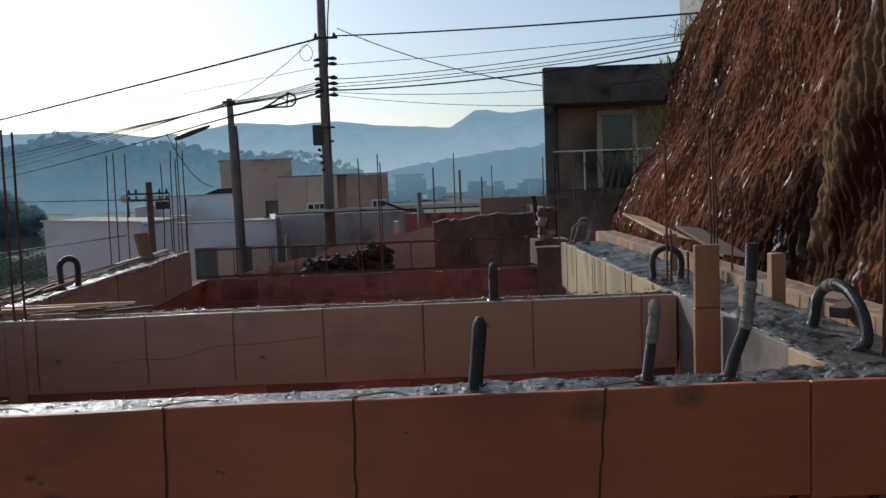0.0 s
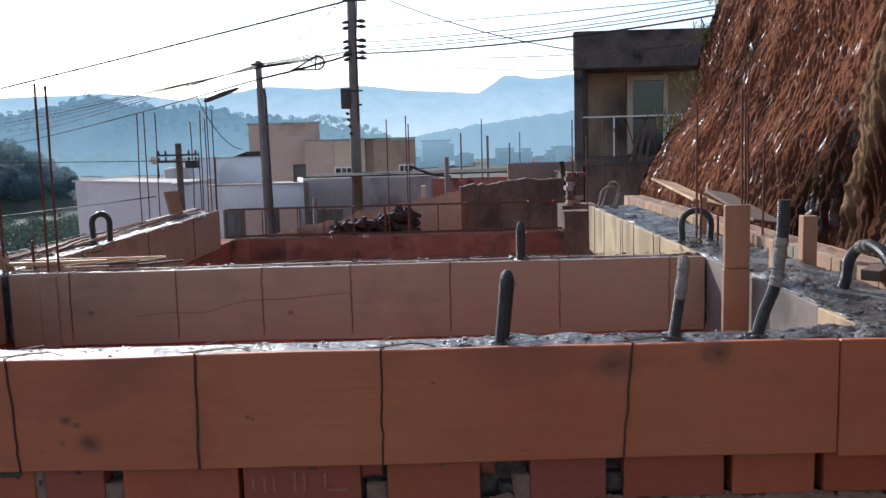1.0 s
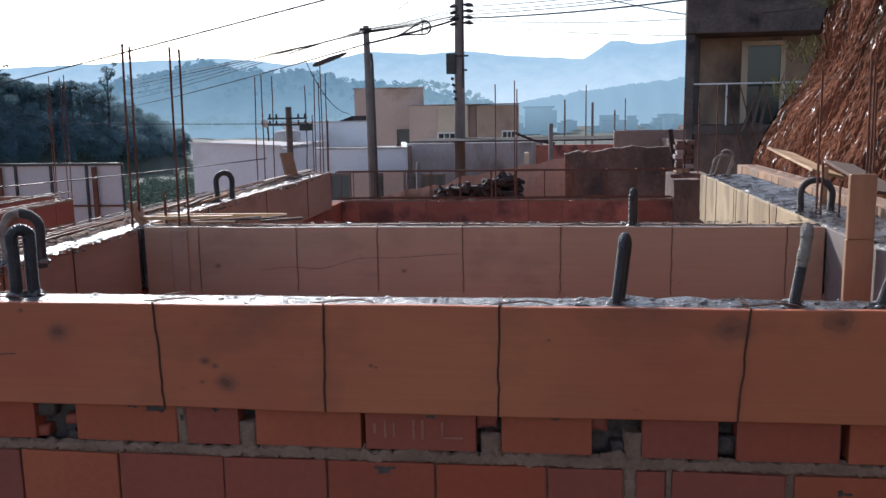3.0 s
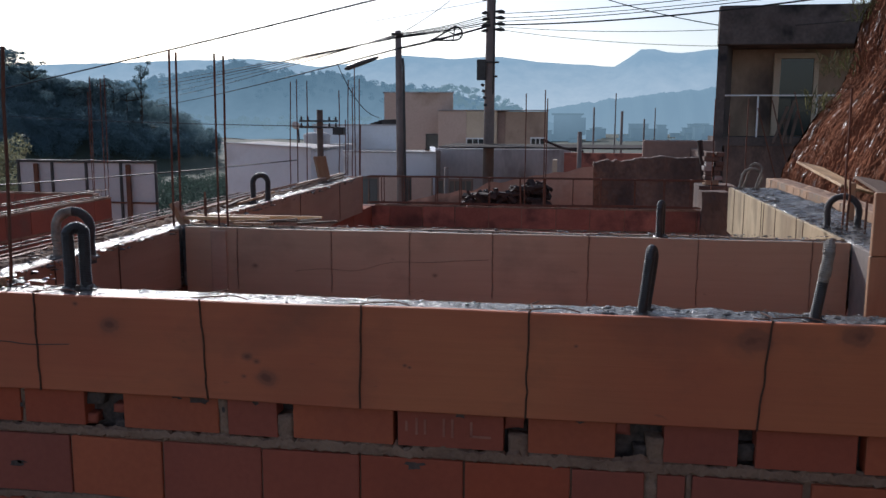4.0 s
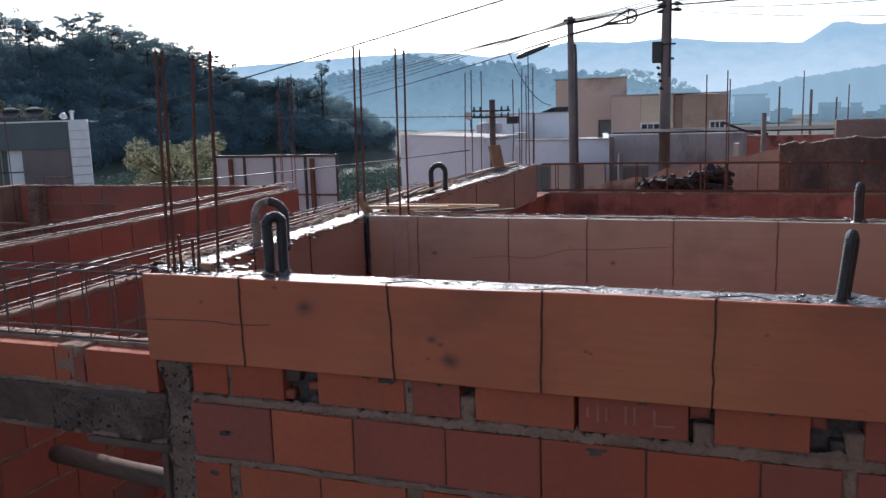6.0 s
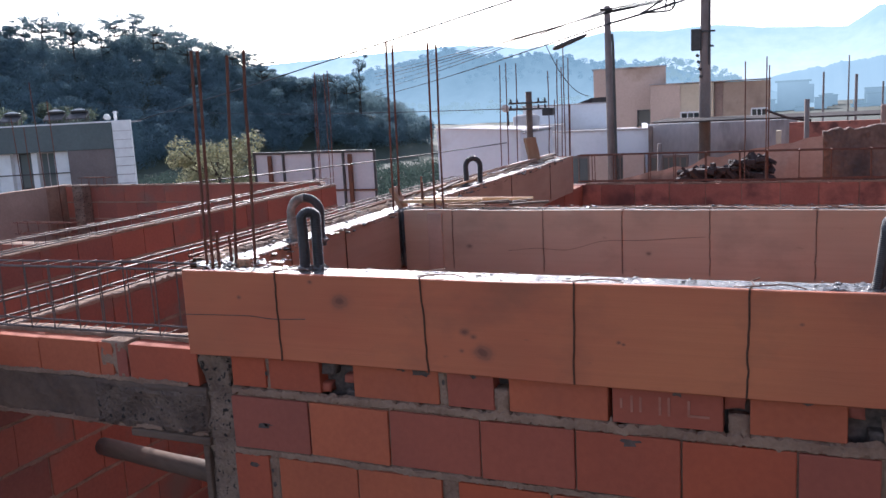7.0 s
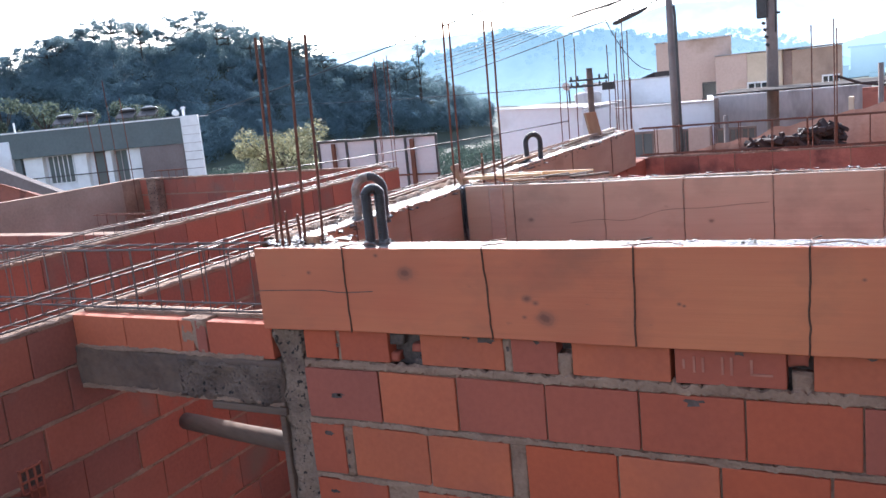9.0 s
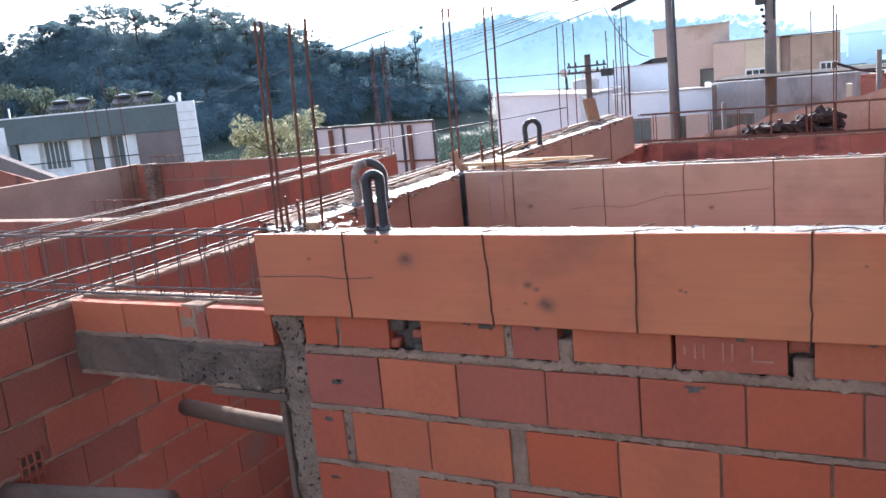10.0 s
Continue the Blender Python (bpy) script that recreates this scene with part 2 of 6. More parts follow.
ROOFDARK = material("roof_sheet", (0.035, 0.03, 0.03), (0.08, 0.07, 0.065), 1, (0.92, 0.98), 0.3, 10)
ROOFDARK.node_tree.nodes["Principled BSDF"].inputs["Specular IOR Level"].default_value = 0.1
FACADE = material("grey_cladding", (0.075, 0.098, 0.098), (0.12, 0.145, 0.142), 0.5, (0.5, 0.7), 0.1, 8)
POLE = material("pole_concrete", (0.16, 0.122, 0.105), (0.27, 0.21, 0.18), 2, (0.8, 0.95), 0.4, 30)
DARKMETAL = material("dark_fitting", (0.03, 0.028, 0.028), (0.08, 0.075, 0.07), 8, (0.4, 0.6), 0.1, 60, metal=0.3)
WHITEPAINT = material("white_frame", (0.68, 0.68, 0.66), (0.80, 0.80, 0.78), 3, (0.4, 0.6), 0.1, 40)
CABLE = material("cable", (0.012, 0.012, 0.012), (0.03, 0.03, 0.03), 3, (0.5, 0.7), 0, 20)
PANEL = material("hoarding_panel", (0.50, 0.46, 0.455), (0.62, 0.575, 0.565), 0.8, (0.6, 0.8), 0.1, 12)
RUSTFRAME = material("rusted_frame", (0.10, 0.04, 0.025), (0.22, 0.09, 0.05), 5, (0.7, 0.9), 0.3, 50, metal=0.2)
# base colour raised and blued to hold the haze over the hill
LEAF = material("hazed_forest_leaf", (0.140, 0.212, 0.246), (0.205, 0.292, 0.308), 0.09, (0.6, 0.85), 0, 0.6, vary=0.08, island=True)
LEAF_DARK = material("scrub_leaf", (0.035, 0.056, 0.050), (0.075, 0.108, 0.088), 0.3, (0.6, 0.85), 0, 2, vary=0.15, island=True)
LEAF_PALE = material("pale_leaf", (0.075, 0.100, 0.078), (0.135, 0.165, 0.122), 0.5, (0.6, 0.85), 0, 4, vary=0.3, island=True)
DIMWALL = material("grey_brown_render", (0.13, 0.105, 0.098), (0.20, 0.165, 0.155), 0.8, (0.8, 0.95), 0.3, 12)
LEAF_SUN = material("shrub_leaf", (0.20, 0.215, 0.125), (0.36, 0.35, 0.22), 1.2, (0.55, 0.8), 0, 8, vary=0.3, island=True)
BARK = material("bark", (0.035, 0.028, 0.022), (0.09, 0.07, 0.055), 3, (0.85, 0.95), 0.5, 30)
GRASS = material("dry_grass", (0.055, 0.062, 0.024), (0.15, 0.14, 0.065), 3, (0.6, 0.8), 0, 12, vary=0.4, island=True)


def glass(name, tint):
    m = bpy.data.materials.new(name)
    m.use_nodes = True
    b = m.node_tree.nodes["Principled BSDF"]
    b.inputs["Base Color"].default_value = (*tint, 1)
    b.inputs["Roughness"].default_value = 0.06
    return m


PANE = glass("window_glass", (0.02, 0.028, 0.03))
DULLPANE = glass("dusty_window_glass", (0.13, 0.15, 0.145))


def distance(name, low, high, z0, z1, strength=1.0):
    """Plain far backdrop: aerial haze painted in as a glow that pales towards the valley."""
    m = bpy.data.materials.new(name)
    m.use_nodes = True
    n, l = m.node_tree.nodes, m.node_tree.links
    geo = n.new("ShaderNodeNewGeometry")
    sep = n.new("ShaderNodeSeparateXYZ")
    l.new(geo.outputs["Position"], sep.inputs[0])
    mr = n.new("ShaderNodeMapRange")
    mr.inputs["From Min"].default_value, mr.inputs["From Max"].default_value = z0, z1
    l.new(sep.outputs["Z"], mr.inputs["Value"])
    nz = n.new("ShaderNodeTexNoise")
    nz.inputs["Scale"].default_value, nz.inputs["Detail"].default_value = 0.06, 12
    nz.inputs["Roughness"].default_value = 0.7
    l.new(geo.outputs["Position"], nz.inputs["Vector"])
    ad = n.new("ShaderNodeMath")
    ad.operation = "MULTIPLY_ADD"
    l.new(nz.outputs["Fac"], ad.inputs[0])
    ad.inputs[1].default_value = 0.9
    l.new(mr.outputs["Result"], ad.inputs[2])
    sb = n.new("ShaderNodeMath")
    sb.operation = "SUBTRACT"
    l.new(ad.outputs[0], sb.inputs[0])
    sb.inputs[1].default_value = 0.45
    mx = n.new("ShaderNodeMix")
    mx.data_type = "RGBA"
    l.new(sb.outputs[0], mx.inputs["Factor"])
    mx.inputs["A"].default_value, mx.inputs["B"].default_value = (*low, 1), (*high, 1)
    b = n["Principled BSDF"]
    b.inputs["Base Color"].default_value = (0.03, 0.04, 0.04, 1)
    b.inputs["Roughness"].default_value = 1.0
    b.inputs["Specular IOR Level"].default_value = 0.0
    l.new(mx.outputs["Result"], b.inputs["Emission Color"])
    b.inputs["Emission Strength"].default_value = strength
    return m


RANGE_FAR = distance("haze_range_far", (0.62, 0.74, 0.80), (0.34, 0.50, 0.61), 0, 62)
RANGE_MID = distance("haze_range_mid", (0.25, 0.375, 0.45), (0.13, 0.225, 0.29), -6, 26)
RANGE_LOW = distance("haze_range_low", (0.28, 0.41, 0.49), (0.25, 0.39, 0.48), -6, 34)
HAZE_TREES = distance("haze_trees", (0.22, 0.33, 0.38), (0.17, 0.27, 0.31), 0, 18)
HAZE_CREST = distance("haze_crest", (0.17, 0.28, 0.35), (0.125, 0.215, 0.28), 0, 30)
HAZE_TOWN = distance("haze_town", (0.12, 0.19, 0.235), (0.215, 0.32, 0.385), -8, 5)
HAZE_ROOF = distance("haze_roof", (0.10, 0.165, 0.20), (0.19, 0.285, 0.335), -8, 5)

for leafy in (LEAF, LEAF_DARK, LEAF_PALE, LEAF_SUN, GRASS):
    # thin leaves let half of the light through
    n, l = leafy.node_tree.nodes, leafy.node_tree.links
    b = n["Principled BSDF"]
    b.inputs["Specular IOR Level"].default_value = 0.12
    tr = n.new("ShaderNodeBsdfTranslucent")
    l.new(b.inputs["Base Color"].links[0].from_socket, tr.inputs["Color"])
    mx = n.new("ShaderNodeMixShader")
    mx.inputs["Fac"].default_value = 0.5
    l.new(b.outputs["BSDF"], mx.inputs[1]), l.new(tr.outputs["BSDF"], mx.inputs[2])
    l.new(mx.outputs["Shader"], n["Material Output"].inputs["Surface"])
CHALK = material("chalk", (0.36, 0.13, 0.085), (0.46, 0.20, 0.135), 20, (0.9, 0.95), 0, 60)
# chipped brick; also the painted shade of gaps and brick cells
CHIP = material("chip_and_gap_shade", (0.05, 0.036, 0.03), (0.14, 0.10, 0.082), 30, (0.85, 0.95), 0.5, 60)
DUSTBRICK = material("dusty_brick", (0.34, 0.20, 0.12), (0.50, 0.32, 0.20), 5, (0.8, 0.95), 0.4, 60, vary=0.15, stain=(0.30, 0.25, 0.2), stain_size=4)
BATTEN = material("brown_batten", (0.32, 0.17, 0.09), (0.47, 0.28, 0.16), 2, (0.6, 0.85), 0.3, 30, vary=0.15, stain=(0.22, 0.12, 0.07), stain_size=2.2, stretch=(1, 1, 0.3), depth=0.004)
for earthy in (EARTH, EARTH_PALE):
    # crumbly soil, with slick wet streaks left along the tooth marks
    n, l = earthy.node_tree.nodes, earthy.node_tree.links
    b = n["Principled BSDF"]
    geo = n.new("ShaderNodeNewGeometry")
    sep, com = n.new("ShaderNodeSeparateXYZ"), n.new("ShaderNodeCombineXYZ")
    l.new(geo.outputs["Position"], sep.inputs[0])
    lean = n.new("ShaderNodeMath")
    lean.operation = "MULTIPLY_ADD"
    l.new(sep.outputs["Z"], lean.inputs[0])
    lean.inputs[1].default_value = -0.36
    l.new(sep.outputs["Y"], lean.inputs[2])
    l.new(lean.outputs[0], com.inputs["Y"]), l.new(sep.outputs["Z"], com.inputs["Z"])
    mp = n.new("ShaderNodeMapping")
    mp.inputs["Scale"].default_value = (1, 12, 1.9)
    l.new(com.outputs[0], mp.inputs["Vector"])
    slick = n.new("ShaderNodeTexNoise")
    slick.inputs["Scale"].default_value, slick.inputs["Detail"].default_value = 2.2, 6
    l.new(mp.outputs["Vector"], slick.inputs["Vector"])
    gloss = 1.0 if earthy is EARTH else 0.25
    for socket, dry, wet in (("Roughness", 0.92, 0.34 + 0.5 * (1 - gloss)), ("Specular IOR Level", 0.03, 0.5 * gloss)):
        r = n.new("ShaderNodeMapRange")
        r.inputs["From Min"].default_value, r.inputs["From Max"].default_value = 0.585, 0.67
        r.inputs["To Min"].default_value, r.inputs["To Max"].default_value = dry, wet
        l.new(slick.outputs["Fac"], r.inputs["Value"])
        l.new(r.outputs["Result"], b.inputs[socket])
DARKBRICK = material("old_brick", (0.30, 0.098, 0.068), (0.45, 0.165, 0.118), 3, (0.8, 0.95), 0.3, 60, vary=0.3, stain=(0.15, 0.06, 0.05), stain_size=3)
# scrub takes over the bare soil away from the site
n, l = SOIL.node_tree.nodes, SOIL.node_tree.links
b = n["Principled BSDF"]
bare = b.inputs["Base Color"].links[0].from_socket
geo = n.new("ShaderNodeNewGeometry")
away = n.new("ShaderNodeVectorMath")
away.operation = "LENGTH"
l.new(geo.outputs["Position"], away.inputs[0])
reach = n.new("ShaderNodeMapRange")
reach.inputs["From Min"].default_value, reach.inputs["From Max"].default_value = 24, 55
l.new(away.outputs["Value"], reach.inputs["Value"])
mx = n.new("ShaderNodeMix")
mx.data_type = "RGBA"
l.new(reach.outputs["Result"], mx.inputs["Factor"])
l.new(bare, mx.inputs["A"])
mx.inputs["B"].default_value = (0.062, 0.075, 0.05, 1)
l.new(mx.outputs["Result"], b.inputs["Base Color"])
# ---- mesh helpers ----
def shade(me, smooth):
    for p in me.polygons:
        p.use_smooth = smooth


def mesh_of(name, bm, mat, smooth=False):
    bmesh.ops.recalc_face_normals(bm, faces=bm.faces)
    me = bpy.data.meshes.new(name)
    bm.to_mesh(me)
    bm.free()
    me.materials.append(mat)
    shade(me, smooth)
    return me


def part(name, bm, mat, parent=None, label="", smooth=False):
    """One mesh object, under a thing or a part."""
    ob = new(name, mesh_of(name, bm, mat, smooth))
    ob.parent = parent
    if label:
        tagged(ob, label)
    return ob


def thing(name, label, category, group="", kind="", at=(0, 0, 0)):
    ob = new(name)
    ob.empty_display_size = 0.1
    ob.location = at
    return tagged(ob, label, category, group, kind)


def box(bm, x0, x1, y0, y1, z0, z1, bevel=0.0):
    r = bmesh.ops.create_cube(bm, size=1.0)
    bmesh.ops.scale(bm, vec=(x1 - x0, y1 - y0, z1 - z0), verts=r["verts"])
    bmesh.ops.translate(bm, vec=((x0 + x1) / 2, (y0 + y1) / 2, (z0 + z1) / 2), verts=r["verts"])
    if bevel:
        edges = {e for v in r["verts"] for e in v.link_edges}
        bmesh.ops.bevel(bm, geom=list(edges), offset=bevel, segments=1, affect="EDGES", profile=0.5)
    return bm


def boxed(*a, bevel=0.004):
    return box(bmesh.new(), *a, bevel=bevel)


def frames_along(pts):
    """Unit directions and a steady pair of normals along a polyline."""
    out, up = [], None
    for i, p in enumerate(pts):
        d = (pts[min(i + 1, len(pts) - 1)] - pts[max(i - 1, 0)]).normalized()
        if up is None:
            up = d.orthogonal().normalized()
        up = (up - d * up.dot(d)).normalized()
        out.append((p, up.copy(), d.cross(up)))
    return out


def tube(bm, pts, r, n=6, closed=False):
    """A round bar through pts; r is one radius or one for each point."""
    pts = [Vector(p) for p in pts]
    rings = []
    for i, (p, u, w) in enumerate(frames_along(pts)):
        ri = r[i] if isinstance(r, (list, tuple)) else r
        rings.append([bm.verts.new(p + (u * math.cos(2 * math.pi * k / n) + w * math.sin(2 * math.pi * k / n)) * ri) for k in range(n)])
    for a, b in zip(rings, rings[1:]):
        for k in range(n):
            bm.faces.new((a[k], a[(k + 1) % n], b[(k + 1) % n], b[k]))
    bm.faces.new(rings[0][::-1])
    bm.faces.new(rings[-1])
    return bm


def smooth_path(pts, steps=8):
    """Catmull-Rom through pts."""
    pts = [Vector(p) for p in pts]
    ext = [2 * pts[0] - pts[1], *pts, 2 * pts[-1] - pts[-2]]
    out = []
    for i in range(1, len(ext) - 2):
        a, b, c, d = ext[i - 1:i + 3]
        for k in range(steps):
            t = k / steps
            out.append(0.5 * ((2 * b) + (c - a) * t + (2 * a - 5 * b + 4 * c - d) * t * t + (3 * b - a - 3 * c + d) * t ** 3))
    return out + [pts[-1]]


def sheet(nu, nv, f):
    """A grid of quads with corners f(u, v), u and v from 0 to 1."""
    bm = bmesh.new()
    vs = [[bm.verts.new(f(i / nu, j / nv)) for j in range(nv + 1)] for i in range(nu + 1)]
    for i in range(nu):
        for j in range(nv):
            bm.faces.new((vs[i][j], vs[i + 1][j], vs[i + 1][j + 1], vs[i][j + 1]))
    return bm


def raw_mesh(name, verts, faces, mat, smooth=False):
    me = bpy.data.meshes.new(name)
    me.from_pydata([tuple(v) for v in verts], [], [tuple(f) for f in faces])
    me.materials.append(mat)
    shade(me, smooth)
    return me


def wob(x, y=0.0, z=0.0, s=1.0):
    return noise.noise(Vector((x * s, y * s, z * s)))


def ridge(xs, zs, x):
    return float(np.interp(x, xs, zs))


# ---- ground: one sheet to the horizon, with the wooded hill beyond the site ----
EYE_X, EYE_Y = 1.0, -2.3
HILL_AZ = (16, 20, 22.5, 24, 26, 28.3, 30.4, 33, 34.7, 36.7, 38.5, 40.2, 42.1, 44.3, 46.5, 48.4, 50, 53, 60, 70, 85)
HILL_Z = (-7, -7, -6.2, -4.6, -0.4, 2.2, 3.8, 4.5, 6.8, 10.3, 10.8, 12.6, 14.3, 12.0, 13.6, 14.3, 12.5, 9.5, 10.0, 9.0, 2.0)


def ground_z(x, y):
    dx, dy = x - EYE_X, y - EYE_Y
    r, az = math.hypot(dx, dy), math.degrees(math.atan2(-dx, dy))
    base = -0.15 - 2.2 * min(1, max(0, (r - 10) / 22)) - 4.0 * min(1, max(0, (r - 40) / 90))
    far = min(1, max(0, (r - 190) / 250))
    h = ridge(HILL_AZ, HILL_Z, az) if 0 <= az <= 90 else -7.0
    run = max(4.0, 1.75 * (h - base))      # the flank climbs at thirty degrees to the crest
    s = min(1, max(0, (r - 167 + run) / run))
    z = base + (max(h, base) - base) * s * (1 - far)
    return z + (0.6 * wob(x, y, 0, 0.06) + 0.15 * wob(x, y, 5, 0.4)) * min(1, max(0, (r - 14) / 20))


def ground_point(u, v):
    r = 0.01 + 4600 * v ** 3.2
    a = 2 * math.pi * u
    x, y = EYE_X + r * math.sin(a), EYE_Y + r * math.cos(a)
    return (x, y, ground_z(x, y))


tagged(part("ground", sheet(200, 110, ground_point), SOIL, smooth=True), "reddish soil ground with scrub falling away to the valley", "ground", kind="structure")
tagged(part("floor", boxed(-7.9, 2.75, -2.6, 5.9, -0.14, 0.0), SLAB), "bare concrete floor slab inside the unfinished house", "floor", kind="structure")

# ---- plan of the unfinished storey ----
TOP, SEAT = 2.80, 2.50      # top of the cast beams, and of the brick walls that carry them
COURSE, BRICK_H, BRICK_L = 0.205, 0.188, 0.312


def core(name, label, x0, x1, y0, y1, z1=SEAT - 0.008, z0=0.0):
    """The mortar body of a wall; its bricks are set into it further down."""
    return tagged(part(name, boxed(x0, x1, y0, y1, z0, z1, bevel=0.006), MORTAR), label, "wall", kind="structure")


wall_front = core("wall_front", "unplastered wall of orange hollow bricks under the ring beam", -0.88, 2.62, 0.042, 0.16, 2.362)
wall_middle = core("wall_middle", "brick partition wall below a shuttered beam", -0.9, 2.14, 1.585, 1.71)
wall_back = core("wall_back", "low red brick back wall under an open steel cage", -1.09, 2.13, 5.585, 5.715)
wall_left = core("wall_left", "brick wall carrying the beam along the narrow rooms", -1.085, -0.955, 0.19, 5.58)
wall_right = core("wall_right", "brick wall carrying the beam beside the earth cut", 2.19, 2.40, 0.19, 4.66)
wall_porch = core("wall_porch", "brick wall with mortar top and loose steel bars", -2.235, -2.115, -2.4, 5.58)
wall_far = core("wall_far", "brick partition wall with mortar top and steel bars", -3.635, -3.515, -0.6, 5.40, 2.54)
wall_cross = core("wall_cross", "low brick cross wall in the far rooms", -7.6, -3.66, 2.02, 2.14)
wall_end = core("wall_end", "red brick rear wall of the far rooms", -7.6, -3.9, 5.72, 5.84, 2.54)
wall_side = core("wall_side", "grey rendered side wall of the far rooms", -7.74, -7.62, 0.4, 5.84, 2.55)

# rendered face and column of the far rooms
tagged(part("wall_render", sheet(30, 10, lambda u, v: (-7.612 + 0.004 * wob(u * 9, v * 5), 0.42 + 5.0 * u, 0.3 + 2.24 * v)), SLAB), "grey cement render on the side wall", "render", kind="structure")
tagged(part("corner_column", boxed(-7.35, -7.18, 5.57, 5.715, 0, 2.56, bevel=0.01), CEMENT), "grey cast concrete column in the rear brick wall", "column", kind="structure")

# rough concrete column at the free end of the front wall
def rough_box(x0, x1, y0, y1, z0, z1, amp=0.008, n=()):
    bm = bmesh.new()
    bmesh.ops.create_cube(bm, size=1.0)
    for k, size in enumerate((x1 - x0, y1 - y0, z1 - z0)):
        edges = [e for e in bm.edges if abs((e.verts[0].co - e.verts[1].co).normalized()[k]) > 0.9]
        bmesh.ops.subdivide_edges(bm, edges=edges, cuts=max(2, min(80, int(size / 0.018))), use_grid_fill=True)
    for v in bm.verts:
        p = Vector((x0 + (v.co.x + 0.5) * (x1 - x0), y0 + (v.co.y + 0.5) * (y1 - y0), z0 + (v.co.z + 0.5) * (z1 - z0)))
        q = p * 14
        pit = 0.6 * min(0, wob(q.x * 2.6, q.y * 2.6, q.z * 2.6) + 0.12)
        v.co = p + amp * Vector((wob(q.x, q.y, q.z) - pit * v.co.x * 4, wob(q.y + 9, q.z, q.x) - pit * 3 * (1 if v.co.y < 0 else -1), 0.5 * wob(q.z, q.x + 5, q.y)))
    return bm


tagged(part("corner_column", rough_box(-1.0, -0.885, 0.035, 0.165, 0, 2.50, 0.022), CEMENT, smooth=True), "rough honeycombed concrete column at the end of the brick wall", "column", kind="structure")
tagged(part("corner_column", rough_box(2.20, 2.42, 0.02, 0.185, 0, 2.5, 0.01), CEMENT, smooth=True), "rough concrete column at the corner by the earth cut", "column", kind="structure")
lintel = tagged(part("lintel", rough_box(-2.11, -1.0, 0.03, 0.16, 2.185, 2.36, 0.014), LINTEL, smooth=True), "rough dark brown cast concrete lintel over an opening", "lintel", kind="structure")
part("lintel_board", boxed(-1.36, -0.99, 0.02, 0.16, 2.145, 2.175), OLDWOOD, lintel, "weathered wooden strip left under the lintel")
part("honeycomb", rough_box(-1.52, -1.01, 0.024, 0.10, 2.182, 2.335, 0.022), HONEY, lintel, "crumbling honeycombed concrete", smooth=True)
part("jamb_board", boxed(-1.035, -1.01, 0.03, 0.15, 0.9, 2.14), OLDWOOD, lintel, "weathered upright board beside the opening")


# ---- cast beams: rough wet concrete between shuttering planks ----
def concrete_top(name, label, x0, x1, y0, y1, rough=0.012, seed=0.0, calm=None):
    """The cast body of a beam with a lumpy trowelled top."""
    fine = 0.009 if calm is not None else 0.018
    nx, ny = min(420, max(6, int((x1 - x0) / fine))), min(360, max(6, int((y1 - y0) / fine)))

    def f(u, v):
        x, y = x0 + (x1 - x0) * u, y0 + (y1 - y0) * v
        coarse, lump = 1.0, 0.3 * wob(x, y, seed + 8, 50)
        if calm is not None:
            # trowelled up to calm, left lumpy beyond; pitted all over
            coarse = 0.30 + 0.95 * min(1, max(0, (x - calm) / 0.4))
            lump = 0.32 * abs(wob(x, y, seed + 8, 42)) + 0.22 * wob(x, y, seed + 11, 95)
        lump += coarse * (abs(wob(x, y, seed, 7)) * 0.9 + abs(wob(x, y, seed + 3, 18)) * 0.5)
        broad = max(0, wob(x, y, seed + 20, 2.3))
        return (x, y, TOP - 0.012 + rough * lump * (0.35 + 2.2 * broad * coarse))
    bm = sheet(nx, ny, f)
    rim = [e for e in bm.edges if e.is_boundary]
    low = bmesh.ops.extrude_edge_only(bm, edges=rim)["geom"]
    for g in low:
        if isinstance(g, bmesh.types.BMVert):
            g.co.z = SEAT + 0.002
    return tagged(part(name, bm, WET, smooth=True), label, "beam", kind="structure")


concrete_top("beam_front", "freshly cast grey concrete ring beam, wet and lumpy on top", -1.0, 2.62, 0.024, 0.166, 0.016, 1.0, calm=0.75)
concrete_top("beam_middle", "freshly cast concrete beam across the narrow rooms", -0.93, 2.16, 1.594, 1.706, 0.018, 4.0)
concrete_top("beam_left", "freshly cast concrete beam with mortar crust on top", -1.08, -0.952, 0.19, 5.13, 0.022, 9.0)
concrete_top("beam_right", "dark wet concrete beam beside the earth cut", 2.174, 2.50, 0.19, 4.63, 0.030, 14.0)
tagged(part("crust", sheet(8, 160, lambda u, v: (-1.165 + 0.13 * u + 0.03 * wob(v * 40, 0), 0.2 + 4.9 * v, 2.784 + 0.03 * abs(wob(u * 3, v * 60)) + 0.012 * wob(u * 9, v * 200) + (0.010 if 0.2 < u < 0.8 else -0.03))), CEMENT, smooth=True), "thin dull crust of spilled concrete along the beam", "concrete", kind="structure")


